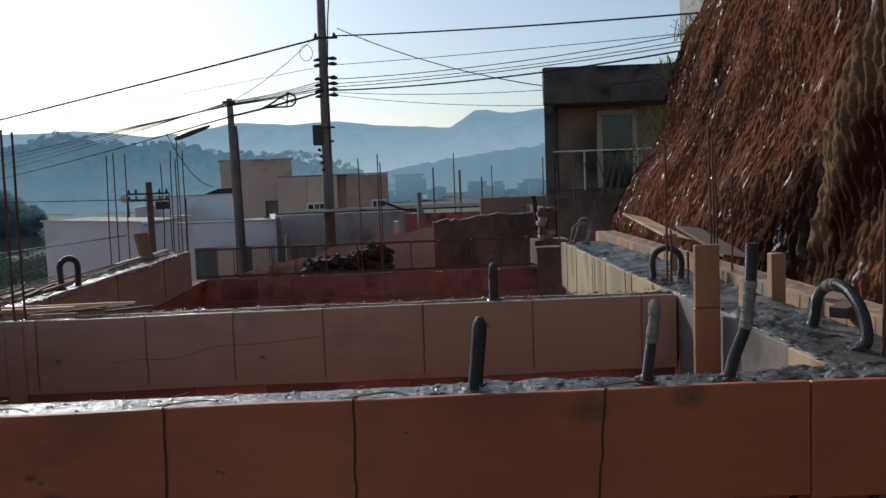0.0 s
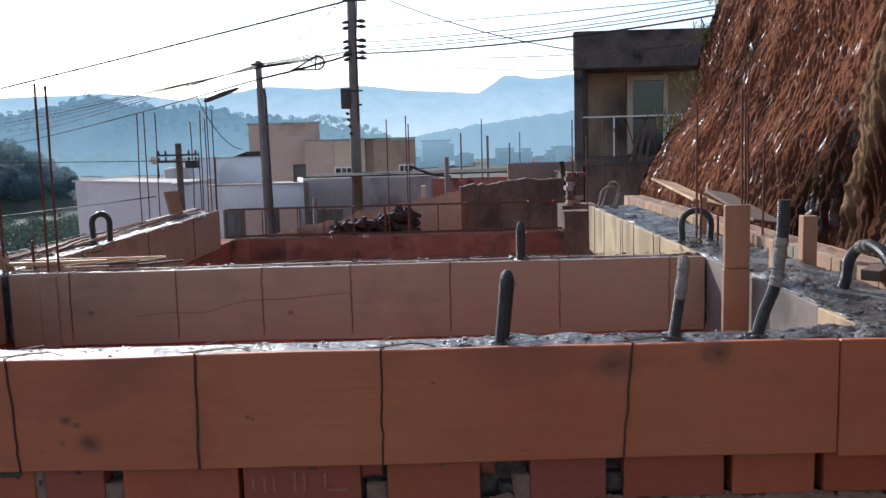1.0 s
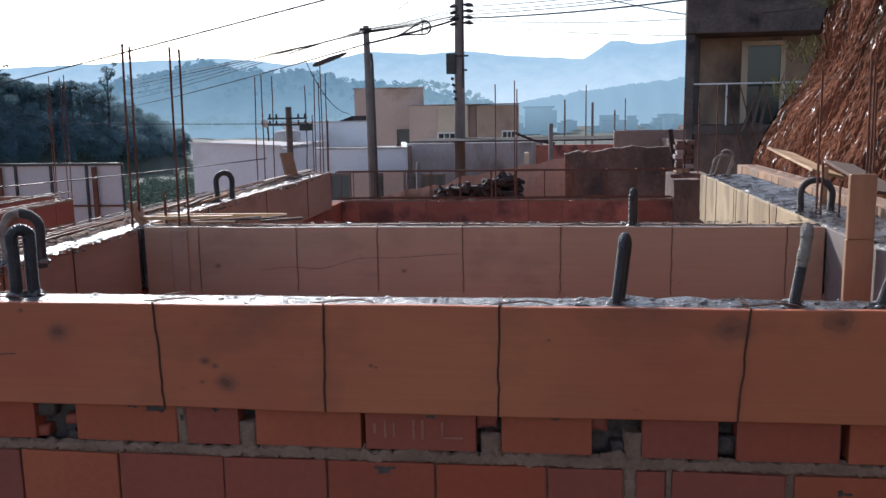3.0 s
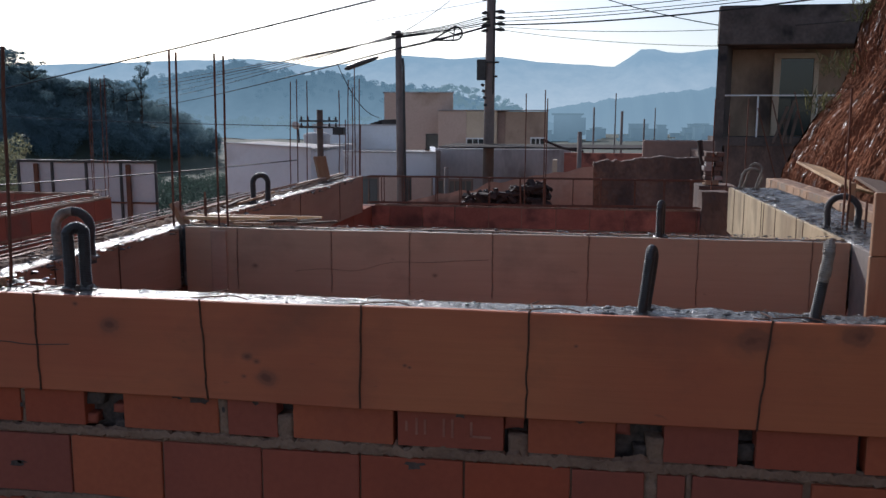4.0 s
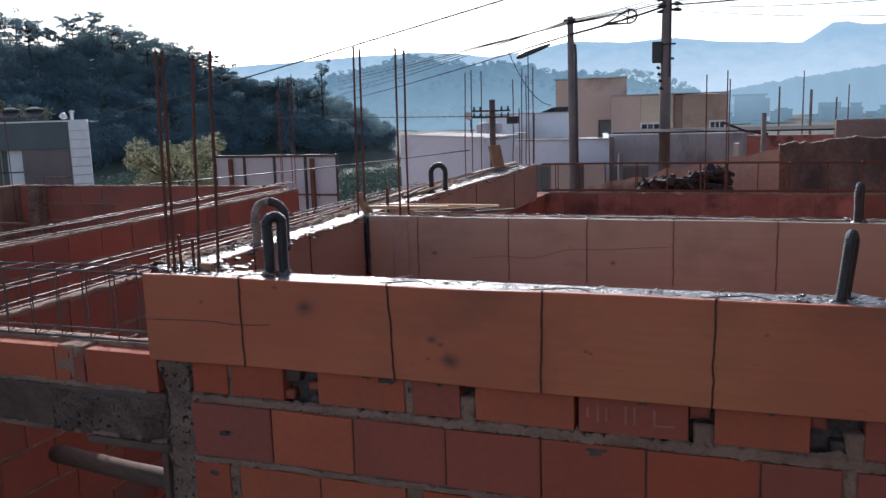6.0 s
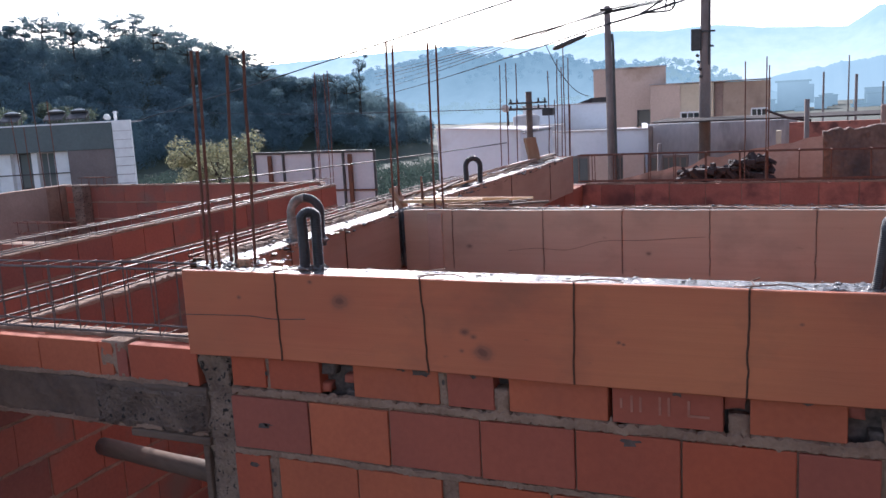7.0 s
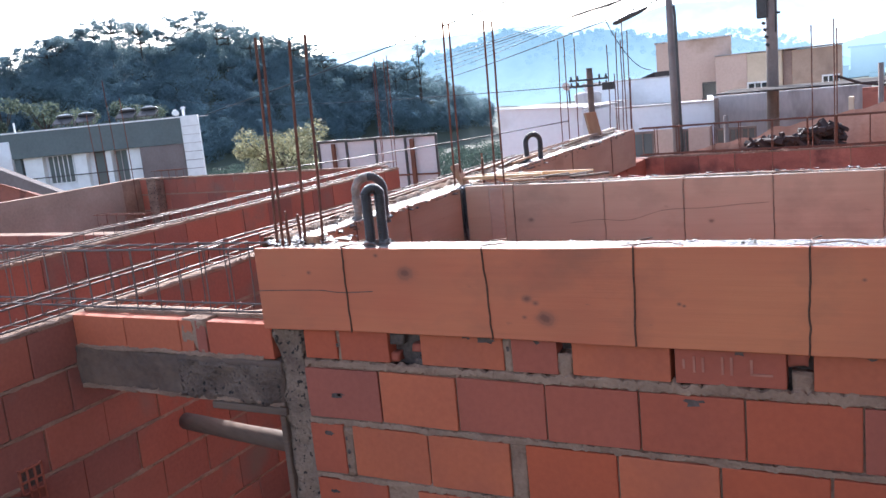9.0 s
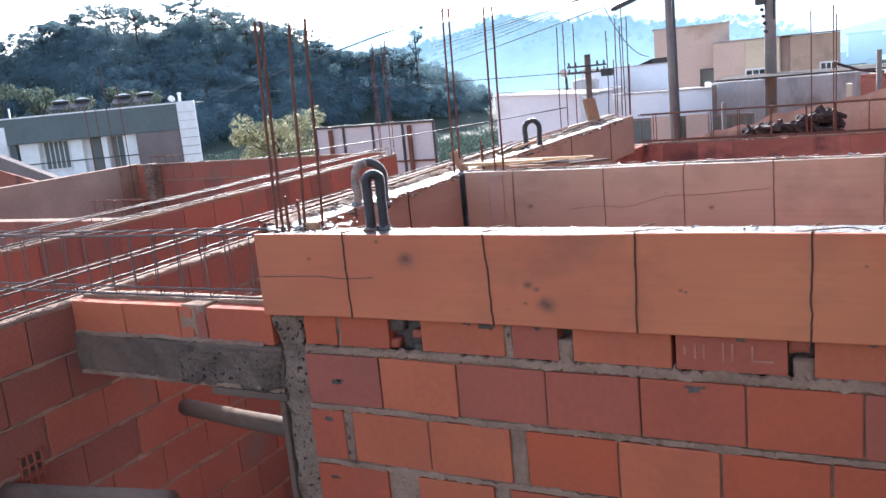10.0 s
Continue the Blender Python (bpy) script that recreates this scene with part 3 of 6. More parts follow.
# ---- earth cut ----
def cut_point(u, v):
    z = -0.1 + 8.4 * v
    # the tooth marks lean back as they rise; the stretch beside the rooms is the finest
    yy = -6.4 + 48 * u if u < 0.1 else -1.6 + 13.8 * (u - 0.1) / 0.9
    y = max(-3.6, min(12.2, yy + 0.36 * z))
    near = min(1, max(0, (3.3 - y) / 0.35))
    lean = 0.44 - 0.26 * near
    x = 3.08 + 0.105 * max(0, y - 1) + lean * max(0, z - 2.5)
    x += (0.20 * wob(y, z, 2, 0.45) + 0.10 * wob(y, z, 7, 1.4)) * (1 if y < 9 else 0.5)
    g = yy * 12.5 + 0.5 * wob(y, z * 0.5, 4, 1.1) + 0.35 * wob(yy * 3, z * 0.7, 9)
    tri = abs((g % 1.0) * 2 - 1) ** 0.8
    cutdepth = max(0.012, 0.058 + 0.05 * wob(y * 1.6, z * 0.9, 30))
    x += cutdepth * tri
    # clods and crumbs
    x += 0.035 * wob(y * 4, z * 2.6, 11) + 0.030 * abs(wob(yy * 9, z * 5, 3)) + 0.026 * wob(yy * 16, z * 11, 13) + 0.020 * abs(wob(yy * 30, z * 22, 6)) + 0.012 * wob(y * 45, z * 38, 8)
    bay = math.exp(-((y - (3.52 + 0.10 * (z - 3))) / 0.18) ** 2) * min(1, max(0, (4.5 - z) / 0.5))
    x += 0.40 * bay - 0.10 * near * min(1, max(0, (4.3 - z) / 0.4))
    scoop = math.exp(-((y - 3.4) / 0.42) ** 2 - ((z - 4.4) / 0.40) ** 2)
    x += 0.30 * scoop + 0.26 * math.exp(-((z - 3.95) / 0.55) ** 2) * min(1, max(0, (y - 8.5) / 2))
    top = 7.4 + 0.5 * wob(y, 0, 50, 0.6) - 0.10 * max(0, y - 6)
    if z > top:
        x += (z - top) * 14
        z = top + 0.06 * (z - top) * 14
    return (x, y, z)


bank = tagged(part("earth_bank", sheet(1000, 330, cut_point), EARTH, smooth=True), "steep red-brown earth cut scored by excavator teeth", "earth bank", kind="structure")
bank.data.materials.append(EARTH_PALE)
for p in bank.data.polygons:
    c = p.center
    if c.y < 3.4 and c.z < 4.1 + 0.5 * wob(c.y * 2, 3) and wob(c.y * 1.3, c.z * 0.6, 40) > -0.25:
        p.material_index = 1


# ---- shuttering of the beams ----
def wire_tie(bm, x, y, z0, z1, slant=0.0, seed=0.0, thick=1.0):
    pts = [(x + slant * k / 12 + 0.005 * wob(k * 0.6, seed) + 0.002 * wob(k * 1.9, seed), y - 0.003, z1 + (z0 - z1) * k / 12) for k in range(13)]
    tube(bm, [(p[0] + 0.003, p[1] + 0.001, p[2]) for p in pts], 0.0014 * thick, 5)
    return tube(bm, pts, 0.0016 * thick, 5)


def tie(parent, x, y, z0=SEAT, z1=TOP, slant=0.0, twist=True, back=0.17, thick=1.0):
    """A wire round the form, its ends twisted over the top."""
    seed = x * 7
    bm = wire_tie(bmesh.new(), x, y, z0, z1 + 0.006, slant, seed, thick)
    tube(bm, [(x, y - 0.003, z1 + 0.005), (x + 0.01, y + 0.05, z1 + 0.003), (x + 0.03 * wob(seed), y + 0.10, z1 + 0.004), (x + 0.02, y + back, z1 - 0.002)], 0.0021, 5)
    if twist:
        tube(bm, smooth_path([(x - 0.04, y + 0.03, z1 + 0.003), (x - 0.02, y + 0.012, z1 + 0.006), (x + 0.02, y + 0.015, z1 + 0.009), (x + 0.09, y + 0.04, z1 + 0.009), (x + 0.14, y + 0.02, z1 + 0.004)], 4), 0.0021, 5)
    part("tie_wire", bm, TIEWIRE, parent, "dark annealed tie wire")


def warped_board(x0, x1, y0, y1, z0, z1, along="x", amp=0.003, seed=0.0):
    """A plank with slightly waved edges and faces."""
    bm = boxed(x0, x1, y0, y1, z0, z1, bevel=0.003)
    k = 0 if along == "x" else 1
    ed = [e for e in bm.edges if abs((e.verts[0].co - e.verts[1].co).normalized()[k]) > 0.9]
    bmesh.ops.subdivide_edges(bm, edges=ed, cuts=40, use_grid_fill=True)
    for v in bm.verts:
        s = v.co[k]
        v.co[1 - k] += amp * wob(s * 1.7, seed)
        v.co.z += amp * 1.6 * wob(s * 2.3, seed + 4, v.co.z * 3)
    return bm


front_form = thing("beam_shutter", "orange-brown formwork plank wired along the front beam", "formwork", "beam shuttering", at=(0.8, 0, SEAT))
front_form.location = (0, 0, 0)
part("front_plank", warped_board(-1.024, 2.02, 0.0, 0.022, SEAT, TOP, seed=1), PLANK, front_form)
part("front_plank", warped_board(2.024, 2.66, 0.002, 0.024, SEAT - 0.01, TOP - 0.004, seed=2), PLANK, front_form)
part("back_plank", warped_board(-0.93, 2.17, 0.166, 0.188, SEAT, TOP - 0.02, seed=3), PLANK, front_form)
for tx, sl in ((-0.641, 0.006), (-0.107, 0.014), (0.377, -0.006), (0.853, -0.005), (1.492, -0.023)):
    tie(front_form, tx, 0.0, SEAT, TOP, sl)
bm = bmesh.new()
tube(bm, smooth_path([(-1.02, -0.001, 2.643), (-0.9, -0.001, 2.647), (-0.75, -0.001, 2.650), (-0.66, -0.001, 2.644), (-0.53, -0.001, 2.650)], 6), 0.0019, 4)
part("split", bm, CHIP, front_form, "dark split along the plank")

mid_form = thing("beam_shutter", "brown cement-stained formwork planks on the middle beam", "formwork", "beam shuttering")
part("front_plank", warped_board(-0.905, 2.148, 1.57, 1.592, SEAT - 0.025, TOP, seed=5), PLANK_OLD, mid_form)
part("back_plank", warped_board(-0.93, 2.15, 1.708, 1.73, SEAT, TOP - 0.004, seed=7), PLANK_OLD, mid_form)
# added thin strip takes the place of a reddish stain band
part("cleat", boxed(-0.77, -0.69, 1.560, 1.5685, SEAT - 0.1, TOP - 0.012), PLANK_Y, mid_form, "thin upright strip standing for a reddish stain on the form")
for tx in (-0.64, -0.17, 0.208, 0.597, 1.031, 1.511, 1.99):
    tie(mid_form, tx, 1.57, twist=tx > 0.5, thick=0.55)
bm = bmesh.new()
tube(bm, smooth_path([(-0.35, 1.569, 2.60), (-0.2, 1.569, 2.615), (-0.05, 1.569, 2.61), (0.12, 1.569, 2.655), (0.3, 1.569, 2.66), (0.45, 1.569, 2.672), (0.58, 1.569, 2.68)], 6), 0.0011, 4)
part("split", bm, CHIP, mid_form, "dark split along the plank")

left_form = thing("beam_shutter", "formwork planks along the beam of the narrow rooms", "formwork", "beam shuttering")
part("inner_plank", warped_board(-0.952, -0.93, 0.19, 1.56, SEAT, TOP - 0.006, "y", seed=8), PLANK_Y, left_form)
part("inner_plank", warped_board(-0.952, -0.93, 1.735, 5.14, SEAT - 0.02, TOP + 0.004, "y", seed=9), PLANK_Y, left_form)
part("outer_plank", warped_board(-1.125, -1.10, 3.9, 5.12, SEAT + 0.05, TOP + 0.03, "y", seed=10), PLANK_Y, left_form)
part("end_plank", boxed(-1.10, -0.93, 5.142, 5.164, SEAT, TOP), PLANK, left_form)
for ty in (0.55, 1.0, 2.4, 3.4, 4.4):
    part("tie_wire", tube(bmesh.new(), [(-0.927, ty, SEAT), (-0.927, ty, TOP), (-1.0, ty + 0.02, TOP + 0.016), (-1.09, ty, TOP + 0.01)], 0.003, 5), TIEWIRE, left_form)

right_form = thing("beam_shutter", "sunlit cement-coated planks along the beam beside the cut", "formwork", "beam shuttering")
part("inner_plank", warped_board(2.15, 2.172, 0.195, 0.44, SEAT - 0.05, TOP - 0.008, "y", seed=11), LIMEPLANK, right_form)
part("inner_plank", warped_board(2.152, 2.172, 0.443, 1.56, SEAT - 0.05, TOP - 0.004, "y", seed=13), GREYPLANK, right_form, "grey cement-smeared plank")
part("inner_plank", warped_board(2.15, 2.172, 1.735, 4.65, SEAT - 0.06, TOP - 0.006, "y", seed=12), LIMEPLANK, right_form)
part("end_plank", boxed(2.15, 2.5, 4.652, 4.674, SEAT, TOP - 0.01), LIMEPLANK, right_form)
for ty in (2.38, 2.5, 3.02, 3.35, 3.42, 4.0, 4.4):
    part("tie_wire", tube(bmesh.new(), [(2.148, ty, SEAT - 0.05), (2.148, ty + 0.03 * wob(ty * 3), 2.65), (2.148, ty + 0.05 * wob(ty * 5, 2), TOP), (2.25, ty + 0.02, TOP + 0.012)], 0.002, 5), TIEWIRE, right_form)


# ---- stakes and loose boards ----
def stake(x0, x1, y0, y1, z0, z1, label, mat=BATTEN, tilt=0.0):
    bm = boxed(0, x1 - x0, 0, y1 - y0, 0, z1 - z0, bevel=0.003)
    ob = part("stake", bm, mat)
    ob.matrix_world = pose(x0, y0, z0, 0, tilt, 0)
    return tagged(ob, label, "stake", "formwork stakes")


stake(2.046, 2.142, 1.0, 1.026, 2.3, 2.83, "brown plank nailed upright against the beam form", BATTEN)
stake(2.048, 2.140, 0.998, 1.024, 2.832, 3.066, "upright brown plank standing above the beam form", BATTEN)
stake(2.50, 2.56, 1.40, 1.45, 2.50, 2.98, "upright brown stake holding the outer form")
stake(2.295, 2.335, 1.18, 1.23, 2.50, 2.91, "narrow pine stake in the wet concrete")
stake(2.42, 2.45, 2.55, 2.59, 2.6, 2.99, "narrow pine stake in the wet concrete")


def loose_board(name, label, a, b, w, t, mat, roll=0.0):
    a, b = Vector(a), Vector(b)
    d = b - a
    ob = part(name, boxed(-w / 2, w / 2, 0, d.length, -t / 2, t / 2, bevel=0.002), mat)
    ob.matrix_world = Matrix.Translation(a) @ d.to_track_quat("Y", "Z").to_matrix().to_4x4() @ pose(0, 0, 0, 0, roll, 0)
    return tagged(ob, label, "board", "loose boards")


loose_board("board", "pale raw plank leaning on the brick row", (3.05, 4.5, 2.80), (3.1, 6.1, 2.90), 0.24, 0.02, PINE, 14)
loose_board("board", "dark plank lying behind the brick row", (3.0, 3.1, 2.78), (3.12, 4.5, 2.88), 0.2, 0.02, OLDWOOD, 10)
loose_board("board", "short brown offcut beside the conduit loop", (2.56, 0.95, 2.80), (2.64, 1.02, 2.81), 0.07, 0.04, OLDWOOD)
loose_board("board", "thin yellow batten lying on the beam corner", (-0.96, 1.83, 2.825), (-0.30, 1.86, 2.822), 0.018, 0.016, PINE)
loose_board("board", "thin pale batten lying on the beam corner", (-1.0, 1.72, 2.825), (-0.55, 1.78, 2.822), 0.025, 0.018, PINE)
loose_board("board", "upright brown board stub at the beam end", (-1.11, 4.6, 2.79), (-1.16, 4.62, 3.0), 0.14, 0.025, BATTEN)
loose_board("board", "tilted brown board stub at the beam corner", (-0.97, 1.72, 2.79), (-1.03, 1.72, 2.90), 0.07, 0.025, BATTEN)

rk = random.Random(23)
for k in range(7):
    x, y = rk.uniform(-0.95, -0.35), rk.uniform(1.62, 1.80)
    a, L = rk.uniform(-0.5, 0.5), rk.uniform(0.1, 0.3)
    loose_board("stick", "thin wooden offcut dropped on the beam corner", (x, y, 2.816), (x + L * math.cos(a), y + 0.5 * L * math.sin(a), 2.824), rk.uniform(0.01, 0.022), 0.01, rk.choice((OLDWOOD, OLDWOOD, BATTEN)))
for k in range(9):
    y = rk.uniform(2.2, 4.8)
    a, L = rk.uniform(-0.4, 0.4), rk.uniform(0.15, 0.5)
    x = rk.uniform(-1.10, -1.0)
    loose_board("stick", "thin wooden offcut dropped on the crusted beam", (x, y, 2.818), (x + 0.3 * L * math.sin(a), y + L * math.cos(a), 2.83), rk.uniform(0.012, 0.03), 0.012, rk.choice((OLDWOOD, OLDWOOD, BATTEN)))

# round prop across the opening, with another leaning behind it
def log(label, a, b, r):
    pts = [Vector(a).lerp(Vector(b), k / 8) + 0.01 * Vector((0, wob(k, r), wob(k, 3, r))) for k in range(9)]
    bm = tube(bmesh.new(), pts, [r * (1 + 0.08 * wob(k * 0.7, 5)) for k in range(9)], 12)
    return tagged(part("prop", bm, OLDWOOD, smooth=True), label, "prop", "round props")


log("weathered round timber prop across the opening", (-1.93, 0.42, 1.875), (-0.96, 0.11, 1.985), 0.04)
log("weathered round timber lying in the porch", (-2.10, -0.42, 1.83), (-1.2, -0.42, 1.93), 0.04)


# ---- flexible conduits ----
def conduit(label, pts, r=0.0135, dirty=None):
    """A corrugated black plastic conduit along a smooth path; dirty: the stretch of it caked with cement."""
    path = smooth_path(pts, 40)
    length = [0.0]
    for a, b in zip(path, path[1:]):
        length.append(length[-1] + (b - a).length)
    n = max(30, int(length[-1] / 0.0018))
    even, j = [], 0
    for k in range(n + 1):
        s = length[-1] * k / n
        while j < len(length) - 2 and length[j + 1] < s:
            j += 1
        f = (s - length[j]) / max(1e-6, length[j + 1] - length[j])
        even.append(path[j].lerp(path[j + 1], min(1, f)))
    t = thing("conduit", label, "conduit", "electrical conduits")
    pieces = [(0, n, CONDUIT, "")] if not dirty else [(0, int(n * dirty[0]), CONDUIT, ""), (int(n * dirty[0]), int(n * dirty[1]), CONDUIT_DIRTY, "stretch caked with dry cement"), (int(n * dirty[1]), n, CONDUIT, "")]
    for a, b, m, lab in pieces:
        if b - a > 3:
            part("hose", tube(bmesh.new(), even[a:b + 1], [r * (1.0 if k % 3 else 0.92) * (1.12 if m is CONDUIT_DIRTY and wob(k * 0.06, a) > 0 else 1) for k in range(a, b + 1)], 12), m, t, lab, smooth=False)
    for foot in (even[0], even[-1]):
        if foot.z < TOP:
            bm = bmesh.new()
            bmesh.ops.create_icosphere(bm, subdivisions=3, radius=1.0)
            for v in bm.verts:
                k = 1 + 0.7 * wob(v.co.x * 2 + foot.x * 40, v.co.y * 2 + foot.y * 40, v.co.z * 2)
                v.co = Vector((foot.x + v.co.x * r * 1.55 * k, foot.y + v.co.y * r * 1.3 * k, TOP - 0.006 + v.co.z * 0.012 * k))
            part("cement_collar", bm, WET, t, "lump of wet concrete round the foot", smooth=True)
    return t


def loop(label, a, b, h, lean=(0, 0), r=0.0135, dirty=None, pinch=1.0):
    """An inverted U with its feet in the concrete at a and b."""
    a, b = Vector((*a, TOP - 0.03)), Vector((*b, TOP - 0.03))
    half = (b - a) / 2
    rise = min(half.length, h * 0.8)
    mid = (a + b) / 2 + Vector((lean[0], lean[1], h - rise + 0.03))
    pts = [a, a.lerp(mid - half, 0.5) + half * 0.05]
    pts += [mid - half * math.cos(math.pi * k / 6) + Vector((0, 0, rise * math.sin(math.pi * k / 6))) for k in range(7)]
    pts += [b.lerp(mid + half, 0.5) - half * 0.05, b]
    return conduit(label, pts, r, dirty)


loop("narrow loop of black corrugated conduit in the front beam", (1.158, 0.065), (1.174, 0.125), 0.172, (0.018, 0.0), 0.0145)
loop("narrow conduit loop with a cement-caked tip", (1.608, 0.055), (1.626, 0.115), 0.200, (0.028, 0.0), 0.0145, dirty=(0.27, 0.62))
conduit("tall corrugated conduit standing up bent from the beam", [(1.832, 0.085, 2.77), (1.858, 0.088, 2.855), (1.886, 0.09, 2.925), (1.897, 0.092, 3.0), (1.905, 0.095, 3.07), (1.908, 0.095, 3.15)], 0.0165, dirty=(0.42, 0.75))
loop("single edge-on conduit loop in the middle beam", (1.345, 1.62), (1.36, 1.68), 0.15, (0, 0), 0.0165)
loop("wide conduit loop in the beam beside the cut", (2.37, 0.78), (2.335, 0.37), 0.165, (0.0, -0.05), 0.0185, dirty=(0.36, 0.48))
loop("conduit loop in the wet concrete of the side beam", (2.195, 2.13), (2.33, 2.09), 0.155, (0, 0), 0.0165)
loop("pale bent conduit loop at the far end of the beam", (2.18, 4.48), (2.33, 4.5), 0.15, (0.03, 0), 0.011, dirty=(0.02, 0.98))
loop("second thin conduit loop at the far end of the beam", (2.22, 4.52), (2.30, 4.46), 0.19, (0.05, 0), 0.008, dirty=(0.02, 0.98))
loop("conduit loop standing on the crusted beam", (-1.035, 2.80), (-0.965, 2.88), 0.165, (0, 0), 0.0175)
loop("tight conduit loop at the corner of the front beam", (-0.590, 0.118), (-0.554, 0.15), 0.188, (0.0, 0), 0.019)
loop("conduit arch half caked with cement on the corner", (-0.985, 0.66), (-0.868, 0.70), 0.172, (0, 0), 0.0185, dirty=(0.05, 0.5))


# ---- steel ----
def ribbed(bm, pts, r, n=6):
    return tube(bm, pts, r, n)


def starter(name_label, bars, group="starter bars"):
    """Upright column bars: each (x, y, z0, top x, top y, top z)."""
    t = thing("starter_bars", name_label, "rebar", group)
    for k, (x, y, z0, tx, ty, z1) in enumerate(bars):
        pts = [Vector((x, y, z0)).lerp(Vector((tx, ty, z1)), s / 6) + 0.006 * Vector((wob(s, k, x * 9), wob(s, k + 7, y * 9), 0)) for s in range(7)]
        part("bar", ribbed(bmesh.new(), pts, 0.0055), REBAR, t)
    return t


starter("rusty starter bars rising from the corner column", [(-0.99, 0.09, 2.5, -0.96, 0.09, 3.55), (-0.975, 0.10, 2.5, -0.94, 0.10, 3.55), (-0.915, 0.15, 2.5, -0.86, 0.15, 3.53), (-0.84, 0.16, 2.5, -0.80, 0.17, 3.545), (-0.95, 0.12, 2.5, -0.95, 0.12, 2.92), (-0.93, 0.16, 2.5, -0.925, 0.16, 2.9), (-0.88, 0.13, 2.5, -0.88, 0.13, 2.88)])
starter("rusty starter bars at the middle beam corner", [(-1.01, 1.66, 2.5, -1.0, 1.68, 3.65), (-1.0, 1.72, 2.5, -0.985, 1.72, 3.64), (-0.77, 1.66, 2.5, -0.77, 1.68, 3.63), (-0.74, 1.7, 2.5, -0.735, 1.7, 3.62), (-0.90, 1.8, 2.5, -0.90, 1.8, 2.95), (-0.875, 1.74, 2.5, -0.87, 1.74, 2.93)])
starter("starter bars at the outer rear corner", [(-1.73, 5.5, 2.3, -1.70, 5.5, 3.65), (-1.65, 5.5, 2.3, -1.64, 5.5, 3.67), (-1.58, 5.56, 2.3, -1.56, 5.56, 3.66)])
starter("cluster of starter bars at the rear beam corner", [(-1.27, 5.6, 2.5, -1.26, 5.6, 3.57), (-1.19, 5.6, 2.5, -1.17, 5.6, 3.67), (-1.16, 5.65, 2.5, -1.14, 5.65, 3.60), (-1.11, 5.6, 2.5, -1.11, 5.6, 3.79), (-1.09, 5.66, 2.5, -1.08, 5.66, 3.68), (-1.22, 5.66, 2.5, -1.22, 5.66, 3.3), (-1.06, 5.6, 2.5, -1.06, 5.6, 3.25)])
starter("starter bars above the rear wall", [(0.49, 5.66, 2.3, 0.49, 5.66, 3.545), (0.665, 5.66, 2.3, 0.665, 5.66, 3.575), (0.68, 5.7, 2.3, 0.685, 5.7, 3.5)])
starter("starter bars behind the side beam", [(2.235, 2.0, 2.5, 2.23, 2.0, 3.47), (2.27, 2.06, 2.5, 2.272, 2.06, 3.05), (2.31, 1.92, 2.5, 2.31, 1.92, 2.95)])
starter("bundle of starter bars beside the earth cut", [(2.56, 2.3, 2.5, 2.545, 2.3, 3.56), (2.58, 2.32, 2.5, 2.57, 2.32, 3.5), (2.61, 2.36, 2.5, 2.60, 2.36, 3.42), (2.66, 2.3, 2.5, 2.665, 2.3, 3.3)])
starter("single starter bar in the front corner", [(2.37, 0.30, 2.4, 2.375, 0.30, 3.27)])
starter("starter bars at the end of the side beam", [(2.2, 5.9, 2.0, 2.2, 5.9, 3.5), (2.5, 5.95, 2.0, 2.5, 5.95, 3.5), (2.34, 5.9, 2.0, 2.33, 5.9, 3.35)])
starter("thin starter bars behind the rear wall", [(-4.68, 7.0, 0, -4.63, 7.0, 3.78), (-4.56, 7.05, 0, -4.53, 7.05, 3.76), (-4.49, 7.0, 0, -4.45, 7.0, 3.79), (-4.72, 7.06, 0, -4.70, 7.06, 3.6)])
starter("tall starter bars in the far room corner", [(-8.0, 5.5, 0, -8.13, 5.5, 3.43), (-7.98, 5.6, 0, -8.05, 5.6, 3.3), (-7.62, 5.5, 0, -7.75, 5.5, 3.83), (-7.5, 5.55, 0, -7.55, 5.55, 3.6)])


def cage(label, axis, a, b, c0, c1, z0, z1, step=0.15, r=0.005, stirrup=0.0028, mat=STEEL, sag=0.01):
    """A beam cage: four long bars and its stirrups. axis: the way it runs; c0, c1: its width across."""
    t = thing("beam_cage", label, "rebar", "beam cages")

    def at(s, c, z):
        z = z + sag * wob(s * 0.9, c * 3, z * 4)
        c = c + sag * wob(s * 0.8, c * 3, 9 + z)
        return (s, c, z) if axis == "x" else (c, s, z)
    n = max(8, int((b - a) / 0.2))
    for c in (c0, c1):
        for z in (z0, z1):
            part("bar", tube(bmesh.new(), [at(a + (b - a) * k / n, c, z) for k in range(n + 1)], r, 6), mat, t)
    k = 0
    s = a + step * 0.5
    while s < b:
        j = 0.25 * step * wob(s * 5, z0, c0)
        e = 0.05 * step * wob(s * 3, 4)
        ring = [at(s + j, c0 - 0.004, z0 - 0.004), at(s + j + e, c0 - 0.004, z1 + 0.006), at(s + j + e, c1 + 0.004, z1 + 0.006), at(s + j, c1 + 0.004, z0 - 0.004), at(s + j, c0 - 0.004, z0 - 0.004), at(s + j + 0.012, c0 + 0.02, z0 + 0.02)]
        part("stirrup", tube(bmesh.new(), ring, stirrup, 5), mat, t)
        s += step
    return t


